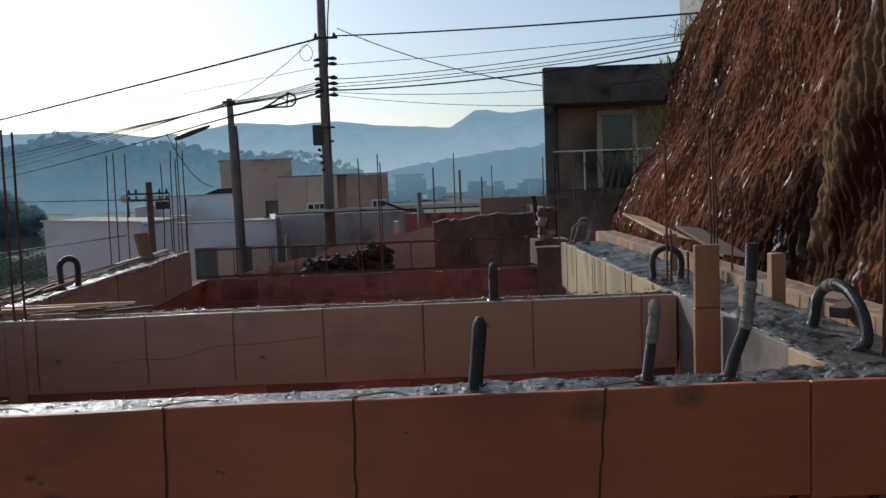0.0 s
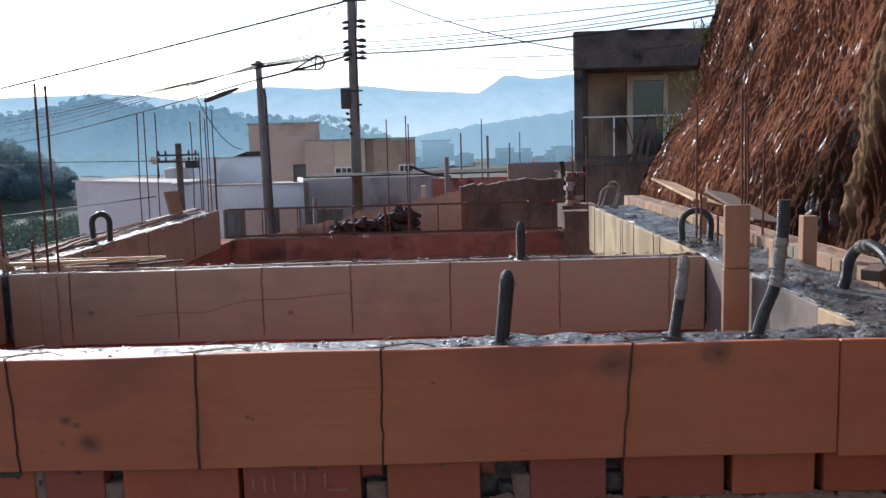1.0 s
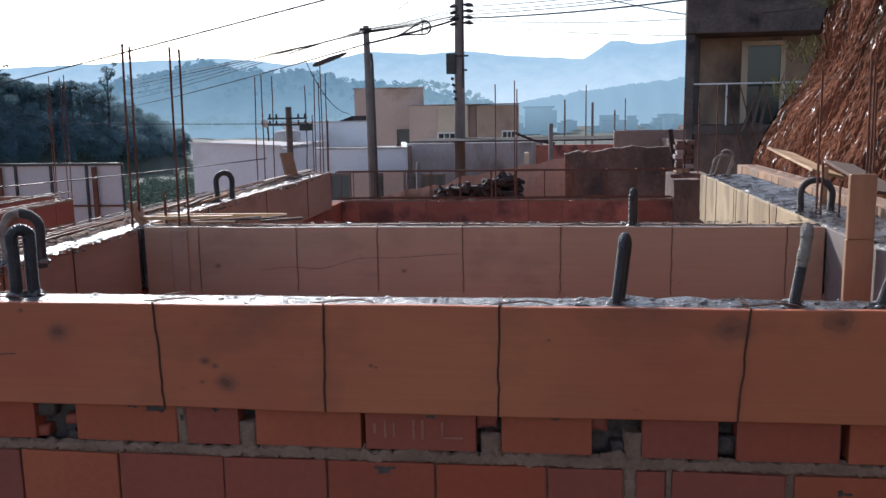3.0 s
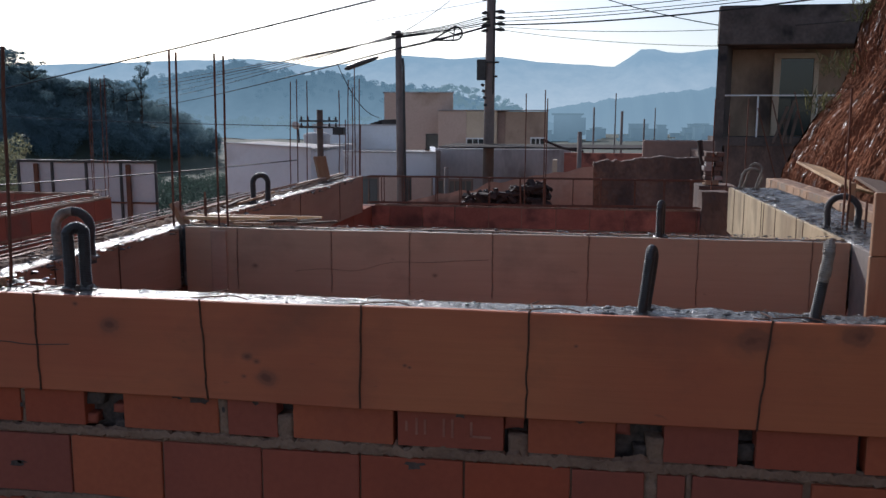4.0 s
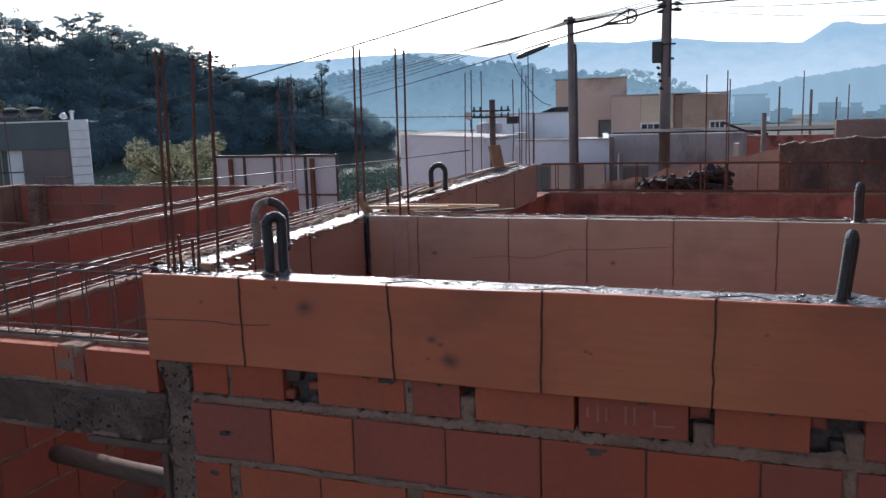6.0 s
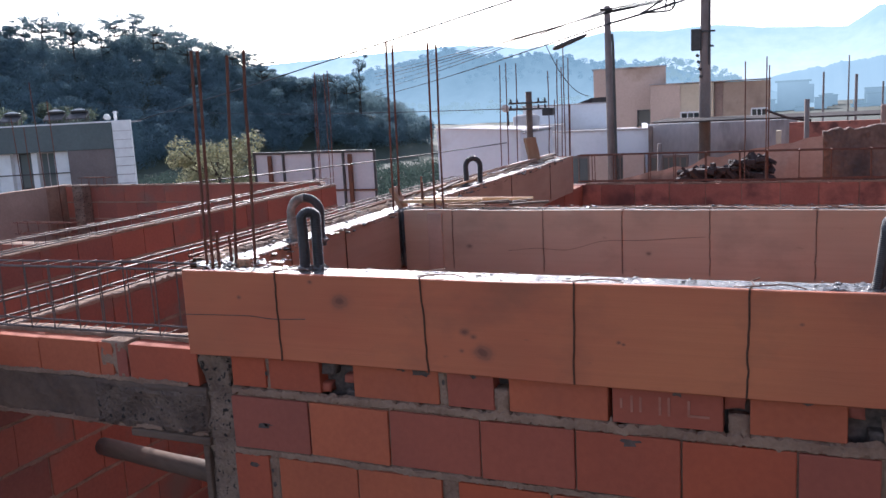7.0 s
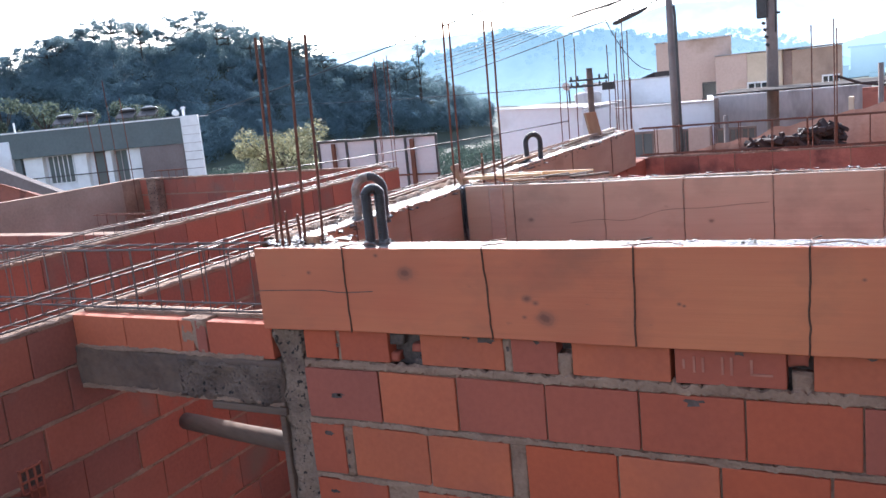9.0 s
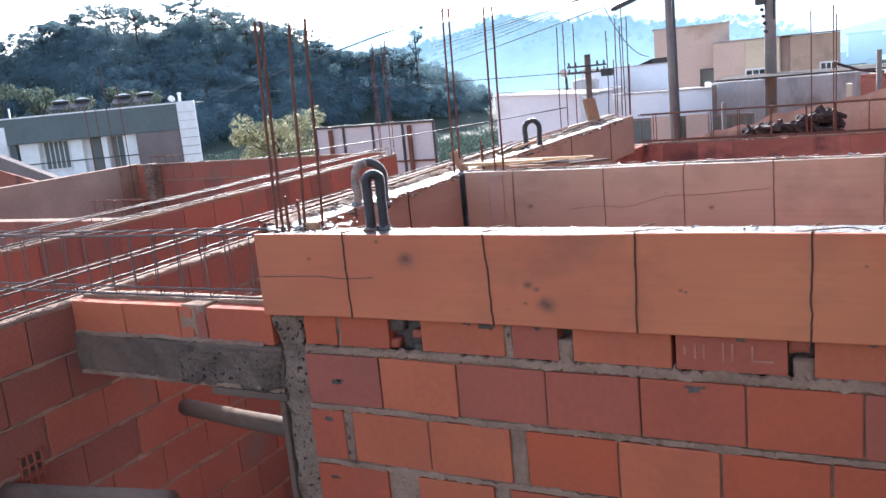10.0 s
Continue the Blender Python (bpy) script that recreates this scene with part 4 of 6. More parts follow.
cage("open steel beam cage over the lintel bricks", "x", -3.45, -1.06, 0.045, 0.15, 2.545, 2.79, 0.13)
cage("low steel cage lying on the porch wall", "y", -2.3, 5.5, -2.225, -2.125, 2.515, 2.60, 0.17)
cage("low steel cage lying on the far partition wall", "y", -0.6, 5.4, -3.62, -3.53, 2.555, 2.62, 0.17)
cage("thin open steel cage standing on the rear wall", "x", -1.0, 2.1, 5.6, 5.70, 2.52, 2.77, 0.26, 0.0065, 0.0045, REBAR)
cage("short cage stub in the far rooms", "x", -5.6, -4.9, 3.2, 3.3, 2.36, 2.46, 0.12, 0.004, 0.003, REBAR)
cage("small cage stub by the end wall", "x", -7.1, -6.6, 5.45, 5.55, 2.55, 2.66, 0.12, 0.004, 0.003, REBAR)
starter("loose steel bars along the crusted beam", [(-1.12, 0.25, 2.80, -1.13, 2.6, 2.82), (-1.15, 0.2, 2.81, -1.16, 4.0, 2.82), (-1.18, 0.3, 2.79, -1.2, 4.4, 2.80)], "loose bars")

# pier at the rear corner, and the brick row beside the cut
tagged(part("corner_pier", rough_box(2.07, 2.30, 5.52, 5.74, 0, 2.68, 0.008), SOOT), "boarded pier at the rear corner of the room", "pier", kind="structure")
brick_row = core("wall_cut", "row of flat-laid bricks along the foot of the earth cut", 2.64, 2.76, 0.2, 5.6, 2.66)


# ---- concrete spatter on the forms ----
def spatter(label, places, seed, size=0.014):
    """Small hard lumps of spilled concrete."""
    r = random.Random(seed)
    vs, fs = [], []
    ico = bmesh.new()
    bmesh.ops.create_icosphere(ico, subdivisions=1, radius=1.0)
    base = [v.co.copy() for v in ico.verts]
    tri = [[v.index for v in f.verts] for f in ico.faces]
    ico.free()
    for x, y, z in places:
        s = size * (0.2 + 0.8 * r.random() ** 4)
        k = len(vs)
        sx, sy, sz = r.uniform(0.8, 2.2), r.uniform(0.8, 1.8), r.uniform(0.25, 0.6)
        for c in base:
            j = 1 + 0.9 * wob(c.x * 2 + x * 30, c.y * 2 + y * 30, c.z * 2)
            vs.append((x + c.x * s * sx * j, y + c.y * s * sy * j, z + c.z * s * sz * j))
        fs += [[i + k for i in t] for t in tri]
    return tagged(new("concrete_spatter", raw_mesh("concrete_spatter", vs, fs, WET)), label, "concrete", kind="stuff")


rs = random.Random(31)
spatter("lumps of spilled concrete along the middle beam", [(rs.uniform(-0.9, 2.12), min(1.726, max(1.574, rs.choice((1.6, 1.7, 1.72)) + rs.gauss(0, 0.012))), TOP + rs.uniform(-0.006, 0.008)) for _ in range(700)], 1, 0.008)
spatter("lumps of spilled concrete along the front beam", [(rs.uniform(-1.0, 2.6), min(0.160, 0.140 + rs.gauss(0, 0.016)), TOP + rs.uniform(-0.014, -0.006)) for _ in range(240)] + [(rs.uniform(1.0, 2.6), rs.uniform(0.03, 0.16), TOP - 0.004) for _ in range(260)], 2, 0.008)
spatter("lumps of spilled concrete along the left beam", [(rs.choice((-0.95, -1.0, -1.1, -1.14)) + rs.gauss(0, 0.02), rs.uniform(0.2, 5.1), TOP + rs.uniform(-0.01, 0.01)) for _ in range(800)], 3, 0.009)
spatter("lumps of spilled concrete along the beam beside the cut", [(2.16 + abs(rs.gauss(0, 0.12)), rs.uniform(0.2, 4.6), TOP + rs.uniform(-0.008, 0.008)) for _ in range(900)], 4, 0.010)
spatter("dribbles of concrete over the edge of the left form", [(-0.928 + rs.uniform(-0.004, 0.002), rs.uniform(0.3, 4.9), TOP - 0.03 * rs.random() ** 2) for _ in range(420)], 7, 0.016)
spatter("lumps of concrete on the corner of the beams", [(rs.gauss(-0.9, 0.08), rs.gauss(0.16, 0.05), TOP + rs.uniform(-0.01, 0.012)) for _ in range(120)] + [(rs.gauss(2.25, 0.06), rs.gauss(1.95, 0.08), TOP + rs.uniform(0, 0.03)) for _ in range(60)], 5, 0.018)
spatter("fine grit on the wet top of the front beam", [(rs.uniform(-1.0, 2.6), rs.uniform(0.026, 0.158), TOP - 0.010 + rs.uniform(-0.002, 0.004)) for _ in range(700)], 6, 0.005)
tagged(part("lump", rough_box(-0.862, -0.830, 0.10, 0.14, TOP - 0.01, TOP + 0.024, 0.02), BATTEN, smooth=True), "small ochre lump resting on the beam corner", "lump")


# ---- far ranges ----
def mountain(name, label, xs, zs, y, deep, mat, rough, seed, low=-14.0):
    """A ridge with crest heights zs over xs at the distance y, its flanks sloping to the valley."""
    x0, x1 = xs[0], xs[-1]

    def f(u, v):
        x = x0 + (x1 - x0) * u
        crest = ridge(xs, zs, x) + rough * (wob(x, seed, 0, 9.0 / (x1 - x0) * 4) + 0.5 * wob(x, seed, 3, 60.0 / (x1 - x0) * 3))
        side = 1 - abs(v - 0.55) / (0.55 if v < 0.55 else 0.45)
        spur = 0.12 * wob(x * 20 / (x1 - x0) * 2, v * 4, seed) * side * (1 - side) * 4
        h = low + (crest - low) * (side ** 1.25) * (1 + spur)
        return (x, y + deep * (v - 0.55) * 2, h)
    return tagged(part(name, sheet(240, 24, f), mat, smooth=True), label, "mountain", kind="structure")


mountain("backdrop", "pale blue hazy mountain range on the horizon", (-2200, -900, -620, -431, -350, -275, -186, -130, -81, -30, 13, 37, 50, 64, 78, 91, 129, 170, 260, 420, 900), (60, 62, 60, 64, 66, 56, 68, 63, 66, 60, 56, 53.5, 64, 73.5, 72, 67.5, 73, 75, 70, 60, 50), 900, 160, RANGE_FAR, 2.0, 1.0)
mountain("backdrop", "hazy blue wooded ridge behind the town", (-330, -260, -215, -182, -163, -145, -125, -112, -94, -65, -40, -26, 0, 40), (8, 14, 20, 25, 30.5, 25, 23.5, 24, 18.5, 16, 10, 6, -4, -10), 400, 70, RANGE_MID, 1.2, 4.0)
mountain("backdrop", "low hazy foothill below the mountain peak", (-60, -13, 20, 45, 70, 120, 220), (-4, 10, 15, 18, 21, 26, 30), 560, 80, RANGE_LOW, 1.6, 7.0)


# ---- leaves ----
def leaf_cloud(centres, radii, per, size, seed, squash=0.75):
    """Many small crossed leaves gathered in clumps; returns vertices and faces."""
    r = np.random.RandomState(seed)
    c = np.repeat(np.asarray(centres, float), per, axis=0)
    rad = np.repeat(np.asarray(radii, float), per)
    n = len(c)
    d = r.normal(size=(n, 3))
    d /= np.linalg.norm(d, axis=1)[:, None]
    d *= (r.uniform(0.35, 1.0, n) ** 0.6 * rad)[:, None]
    d[:, 2] *= squash
    p = c + d
    skin = (p - c) / rad[:, None] + 0.45 * r.normal(size=(n, 3))
    a = np.cross(skin, r.normal(size=(n, 3)))
    a /= np.linalg.norm(a, axis=1)[:, None]
    b = np.cross(a, skin)
    b /= np.linalg.norm(b, axis=1)[:, None]
    s = size * r.uniform(0.6, 1.4, n)[:, None]
    verts = np.stack([p - a * s, p + b * s * 0.9, p + a * s], axis=1).reshape(-1, 3)
    faces = np.arange(3 * n).reshape(-1, 3)
    soft = skin + np.array((0, 0, 0.15)) + 0.2 * r.normal(size=(n, 3))
    soft /= np.linalg.norm(soft, axis=1)[:, None]
    return verts, faces, np.repeat(soft, 3, axis=0)


def leaf_mesh(name, cloud, mat):
    """Leaves shaded as one soft crown: each takes the crown's own outward direction."""
    v, f, nrm = cloud
    me = raw_mesh(name, v, f, mat, smooth=True)
    me.normals_split_custom_set_from_vertices(nrm.tolist())
    return me


def tree(label, x, y, z, height, spread, seed, leaf=0.35, mat=LEAF, clumps=16, per=60, bare=0.45, group="trees", airy=1.0, flat=0.75):
    """A tapered trunk with limbs and a broken crown of clumps."""
    r = random.Random(seed)
    t = thing("tree", label, "tree", group, at=(x, y, z))
    bm = bmesh.new()
    lean = Vector((r.uniform(-0.06, 0.06), r.uniform(-0.06, 0.06), 1))
    trunk = [lean * (height * 0.85 * k / 6) + 0.02 * height * Vector((wob(k, seed), wob(k, seed + 5), 0)) * (k / 6) for k in range(7)]
    tr = max(0.05, height * 0.022)
    tube(bm, trunk, [tr * (1 - 0.13 * k) for k in range(7)], 7)
    ends = []
    for k in range(clumps):
        f = bare + (1 - bare) * r.random() ** 0.8
        base = trunk[min(5, int(f * 6))]
        ang = r.uniform(0, 2 * math.pi)
        out = spread * (0.25 + 0.75 * r.random()) * (1.15 - 0.6 * abs(f - 0.62) * 2)
        tip = base + Vector((math.cos(ang) * out, math.sin(ang) * out, height * (0.06 + 0.13 * r.random())))
        tube(bm, [base, base.lerp(tip, 0.5) + Vector((0, 0, -0.02 * height)), tip], [tr * 0.4, tr * 0.25, tr * 0.1], 5)
        ends.append(tip)
    part("trunk", bm, BARK, t)
    ob = new("crown", leaf_mesh("crown", leaf_cloud(ends, [spread * r.uniform(0.22, 0.42) * airy for _ in ends], per, leaf, seed, flat), mat))
    ob.parent = t
    return t


# the wooded hill: uncountable crowns, one body of leaves
def forest():
    r = random.Random(5)
    cs, rs = [], []
    while len(cs) < 2600:
        az, d = r.uniform(23.4, 66), r.uniform(108, 186)
        x, y = EYE_X - d * math.sin(radians(az)), EYE_Y + d * math.cos(radians(az))
        g = ground_z(x, y)
        if g < -4.9:
            continue
        hgt = r.uniform(1.2, 3.2)
        cs.append((x, y, g + hgt))
        rs.append(r.uniform(1.5, 2.8))
        if r.random() < 0.4:
            cs.append((x + r.uniform(-1.5, 1.5), y, g + hgt + r.uniform(0.6, 1.6)))
            rs.append(r.uniform(0.8, 1.6))
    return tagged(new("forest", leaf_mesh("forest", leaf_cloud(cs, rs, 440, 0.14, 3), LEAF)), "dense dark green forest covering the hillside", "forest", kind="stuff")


forest()
rq = random.Random(33)
cs, rs = [], []
for k in range(1100):
    az, d = rq.uniform(8, 62), rq.uniform(46, 106)
    x, y = EYE_X - d * math.sin(radians(az)), EYE_Y + d * math.cos(radians(az))
    g = ground_z(x, y)
    cs.append((x, y, g + rq.uniform(0.5, 1.7)))
    rs.append(rq.uniform(0.6, 1.3))
tagged(new("scrub", leaf_mesh("scrub", leaf_cloud(cs, rs, 150, 0.09, 35), LEAF_DARK)), "dense dark scrub on the ground below the hill", "scrub", kind="stuff")
r0 = random.Random(21)
CREST_AZ = (27, 30.4, 33, 34.7, 36.7, 38.5, 40.2, 42.1, 44.3, 46.5, 48.4, 49.5, 51.4, 53.1, 60)
CREST_TOP = (6.5, 11.0, 10.3, 13.5, 17.4, 17.8, 20.2, 23.0, 19.4, 22.0, 22.8, 20.4, 19.6, 16.4, 18.0)
az = 29.0
while az < 60:
    d = 168 + r0.uniform(-5, 5)
    x, y = EYE_X - d * math.sin(radians(az)), EYE_Y + d * math.cos(radians(az))
    g = ground_z(x, y) - 0.3
    h = ridge(CREST_AZ, CREST_TOP, az) - g + r0.uniform(-1.2, 0.6)
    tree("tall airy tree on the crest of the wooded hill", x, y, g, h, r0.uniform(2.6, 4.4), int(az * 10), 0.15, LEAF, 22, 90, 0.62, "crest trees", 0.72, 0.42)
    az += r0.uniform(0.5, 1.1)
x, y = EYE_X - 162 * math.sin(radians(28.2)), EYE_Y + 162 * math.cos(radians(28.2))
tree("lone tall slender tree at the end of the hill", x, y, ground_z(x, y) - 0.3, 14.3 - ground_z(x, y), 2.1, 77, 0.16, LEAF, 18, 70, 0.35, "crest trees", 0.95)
for az, d, top in ((53.6, 60, 5.6), (51.6, 63, 5.2), (49.8, 62, 4.7), (47.2, 64, 4.9), (45.8, 66, 4.4)):
    x, y = EYE_X - d * math.sin(radians(az)), EYE_Y + d * math.cos(radians(az))
    g = ground_z(x, y)
    tree("rounded pale green tree at the foot of the hill", x, y, g, (top - g) / 0.95, 2.0, int(az * 7), 0.10, LEAF_PALE, 18, 160, 0.5, "hill foot trees")
# hazy line of treetops on the low ridge behind the houses
rl = random.Random(17)
cs, rs = [], []
for k in range(150):
    x = rl.uniform(-76, -22)
    top = ridge((-76, -68, -62, -55, -48, -44, -39, -33, -28, -22), (9, 15, 13.5, 16.2, 16.5, 14.5, 15.2, 12.0, 11.5, 6), x)
    cs.append((x, 350 + rl.uniform(-4, 4), top - rl.random() ** 1.5 * (top - 1) - 0.8))
    rs.append(rl.uniform(0.9, 1.9))
for k in range(90):
    x = rl.uniform(-170, -76)
    cs.append((x, 350 + rl.uniform(-4, 4), -2 + rl.random() ** 1.4 * (4.5 + 2.5 * wob(x, 1, 0, 0.07))))
    rs.append(rl.uniform(0.9, 1.9))
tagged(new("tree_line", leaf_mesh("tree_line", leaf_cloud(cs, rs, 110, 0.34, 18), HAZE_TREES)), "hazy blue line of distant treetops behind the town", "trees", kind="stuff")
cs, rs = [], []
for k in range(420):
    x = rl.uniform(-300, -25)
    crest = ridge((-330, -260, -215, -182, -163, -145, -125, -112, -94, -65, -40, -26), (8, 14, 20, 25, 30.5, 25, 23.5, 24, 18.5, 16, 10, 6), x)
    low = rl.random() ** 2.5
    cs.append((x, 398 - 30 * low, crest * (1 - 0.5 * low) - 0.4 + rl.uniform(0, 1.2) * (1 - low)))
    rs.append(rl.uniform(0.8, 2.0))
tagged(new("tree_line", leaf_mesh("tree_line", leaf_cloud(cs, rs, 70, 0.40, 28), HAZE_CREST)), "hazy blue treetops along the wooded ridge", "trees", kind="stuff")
tree("sunlit yellow-green shrub beyond the far wall", -14.55, 18.0, ground_z(-14.55, 18) - 0.1, 4.75, 1.6, 41, 0.038, LEAF_SUN, 60, 420, 0.12, "shrubs", 0.62, 1.0)
tree("small dark shrub beyond the far wall", -16.9, 19.0, ground_z(-16.9, 19) - 0.1, 3.4, 0.7, 42, 0.06, LEAF_DARK, 10, 90, 0.3, "shrubs")

# dry grass hanging over the head of the cut
def grass_tuft(label, places, seed, length=0.5):
    r = random.Random(seed)
    vs, fs = [], []
    for (x, y, z) in places:
        for k in range(130):
            a = r.uniform(0, 2 * math.pi)
            o = Vector((x + r.uniform(-0.3, 0.3), y + r.uniform(-0.4, 0.4), z + r.uniform(-0.15, 0.15)))
            d = Vector((math.cos(a) * 0.7 - 0.3, math.sin(a) * 0.5, r.uniform(0.1, 1.0))).normalized() * length * r.uniform(0.4, 1.1)
            w = Vector((-d.y, d.x, 0)).normalized() * 0.007
            m = o + d * 0.6
            e = o + d + Vector((0, 0, -0.25 * length))
            i = len(vs)
            vs += [o - w, o + w, m + w, m - w, e]
            fs += [(i, i + 1, i + 2, i + 3), (i + 3, i + 2, i + 4)]
    return tagged(new("grass", raw_mesh("grass", vs, fs, GRASS)), label, "grass", kind="stuff")


grass_tuft("dry grass overhanging the head of the earth cut", [(5.6 + 0.1 * k, 11.4 - 0.5 * k, 5.4 + 0.27 * k) for k in (3, 4, 5, 6)] + [(5.95, 9.9, 6.3), (6.05, 9.3, 6.6), (6.1, 8.9, 6.8), (5.9, 10.2, 6.1)], 8, 0.8)
grass_tuft("short dark grass along the edge of the earth cut", [(5.35, 11.9, 4.9), (5.6, 11.85, 5.5), (5.85, 11.8, 6.1), (6.05, 11.7, 6.6), (6.2, 11.3, 6.8), (5.0, 12.0, 4.1), (4.75, 12.05, 3.5)], 9, 0.38)
tree("small green shrub on the head of the cut", 6.1, 10.0, 6.3, 1.3, 0.55, 61, 0.05, LEAF_SUN, 12, 120, 0.3, "shrubs")


# ---- houses ----
def window(parent, x0, x1, y, z0, z1, mat=WHITEPAINT, bars=1, name="window", glassy=PANE):
    """A framed window set in a wall that faces -y: frame, pane and bars."""
    w = part(name, boxed(x0 - 0.06, x1 + 0.06, y - 0.02, y + 0.06, z1, z1 + 0.07), mat, parent)
    part("sill", boxed(x0 - 0.08, x1 + 0.08, y - 0.06, y + 0.06, z0 - 0.07, z0), mat, w)
    for x in (x0 - 0.06, x1):
        part("jamb", boxed(x, x + 0.06, y - 0.02, y + 0.06, z0, z1), mat, w)
    for k in range(bars):
        xm = x0 + (x1 - x0) * (k + 1) / (bars + 1)
        part("mullion", boxed(xm - 0.02, xm + 0.02, y - 0.015, y + 0.05, z0, z1), mat, w)
    part("pane", boxed(x0, x1, y + 0.02, y + 0.03, z0, z1, bevel=0), glassy, w)
    return w


# beige two-block house
house = thing("house", "beige rendered two-block house with a flat roof", "house", "houses")
def skewed(bm, y, dx):
    """Turns a block's depth aside: all beyond y moves by dx."""
    for v in bm.verts:
        if v.co.y > y:
            v.co.x += dx
    return bm


part("wall", skewed(boxed(-8.45, -5.05, 39, 44, -4, 4.45, bevel=0.02), 42, -0.85), BEIGE, house)
part("wall", boxed(-5.60, -4.25, 37.9, 38.96, -4, 3.60, bevel=0.02), BEIGE, house, "grey-beige lower block")
part("wall", boxed(-4.25, -2.82, 37.86, 38.96, -4, 3.58, bevel=0.02), CREAM, house, "cream panel of the facade")
part("wall", boxed(-2.82, -2.43, 38.1, 40, -4, 3.58, bevel=0.02), BROWNWALL, house, "dark brown stripe of the facade")
part("wall", skewed(boxed(-2.43, -0.46, 38.0, 43, -4, 3.56, bevel=0.02), 41, -0.25), TANWALL, house, "tan wing")
part("parapet", skewed(boxed(-8.5, -5.0, 38.95, 44.05, 4.45, 4.5), 42, -0.85), GREYWALL, house)
part("parapet", skewed(boxed(-5.63, -0.42, 37.82, 43.05, 3.605, 3.64), 41, -0.25), GREYWALL, house)
window(house, -6.32, -5.72, 38.97, 1.78, 2.42, DARKMETAL, 0)
window(house, -4.2, -3.42, 37.82, 1.86, 2.28, WHITEPAINT, 2)
window(house, -1.2, -0.62, 37.97, 1.9, 2.32, WHITEPAINT, 2)

# white houses down the street
white = thing("house", "low white rendered house with a thin sheet roof", "house", "houses")
part("wall", boxed(-9.6, -7.45, 17.2, 17.4, -3, 2.52, bevel=0.01), WHITEWALL, white)
part("wall", sheet(6, 1, lambda u, v: (-9.6 + 2.15 * u, 17.19, 2.40 + v * (0.25 - 0.10 * u))), WHITEWALL, white)
part("wall", boxed(-9.6, -9.4, 17.4, 20, -3, 2.6, bevel=0.01), WHITEWALL, white)
part("wall", boxed(-7.65, -7.45, 17.4, 20, -3, 2.45, bevel=0.01), WHITEWALL, white)
bm = bmesh.new()
tube(bm, [(-9.65, 17.15, 2.67), (-7.4, 17.15, 2.56)], 0.018, 6)
part("gutter", bm, WHITEPAINT, white)
part("roof", sheet(6, 6, lambda u, v: (-9.65 + 2.25 * u, 17.15 + 3.0 * v, 2.65 - 0.10 * u - 0.03 * v)), GREYWALL, white)
white.matrix_world = pose(2.2, 0.0, 0.03, 0, 0, 0)

block = thing("house", "white rendered house with a stepped parapet", "house", "houses")
part("wall", boxed(-8.2, -3.3, 24, 24.2, -3, 2.20, bevel=0.01), WHITEWALL, block)
part("wall", skewed(boxed(-3.5, -3.3, 24.2, 31, -3, 2.16, bevel=0.01), 28, -1.3), WHITEWALL, block)
part("wall", boxed(-9.2, -5.85, 30, 30.2, -3, 2.98, bevel=0.01), WHITEWALL, block, "upper white wall set back")
part("parapet", boxed(-8.25, -3.25, 23.96, 24.24, 2.2, 2.25), GREYWALL, block)
part("parapet", boxed(-9.25, -5.8, 29.96, 30.24, 2.98, 3.02), GREYWALL, block)
part("roof", skewed(boxed(-8.2, -3.52, 24.2, 29.9, 2.0, 2.06), 28, -1.3), GREYWALL, block)
part("downpipe", boxed(-3.36, -3.24, 23.82, 23.96, 0.2, 2.3), POLE, block)
bm = bmesh.new()
for v in ((-7.15, 30.3, 3.0), (-6.55, 30.3, 3.0), (-6.55, 30.3, 3.2)):
    bm.verts.new(v)
for v in ((-7.15, 33, 3.0), (-6.55, 33, 3.0), (-6.55, 33, 3.2)):
    bm.verts.new(v)
bm.verts.ensure_lookup_table()
for f in ((0, 1, 2), (3, 5, 4), (0, 2, 5, 3), (1, 4, 5, 2), (0, 3, 4, 1)):
    bm.faces.new([bm.verts[i] for i in f])
part("gable", bm, ROOFDARK, block, "small dark gable behind the parapet")
# street front with pillars and a grille
for x0, x1 in ((-4.95, -4.35), (-3.95, -3.35)):
    part("pillar", boxed(x0, x1, 22.9, 23.2, -2, 1.55), BEIGE, block)
window(block, -4.3, -4.0, 23.1, 0.5, 1.45, POLE, 3, glassy=DULLPANE)
window(block, -5.6, -5.05, 23.1, 0.5, 1.45, POLE, 1, glassy=DULLPANE)
window(block, -3.2, -2.2, 23.3, 0.6, 1.4, POLE, 5, glassy=DULLPANE)

# water tank, box and dish on the white roofs
tank = thing("water_tank", "pale water tank on the flat roof", "water tank", at=(0, 0, 0))
tube(bmb := bmesh.new(), [(-7.7, 25.6, 2.06), (-7.7, 25.6, 2.3), (-7.7, 25.6, 2.7), (-7.7, 25.6, 2.78)], [0.36, 0.42, 0.46, 0.3], 16)
part("body", bmb, GREYWALL, tank, smooth=True)
tagged(part("roof_box", boxed(-7.15, -6.4, 25.2, 25.8, 2.06, 2.42), GREYWALL), "grey equipment box on the flat roof", "box")
dish = thing("satellite_dish", "small satellite dish on a bent pole", "satellite dish")
bm = bmesh.new()
bmesh.ops.create_uvsphere(bm, u_segments=16, v_segments=8, radius=0.21)
bmesh.ops.delete(bm, geom=[v for v in bm.verts if v.co.z > -0.12], context="VERTS")
bmesh.ops.rotate(bm, cent=(0, 0, 0), matrix=Euler((radians(-60), 0, 0)).to_matrix(), verts=bm.verts)
bmesh.ops.translate(bm, vec=(-8.05, 24.6, 3.1), verts=bm.verts)
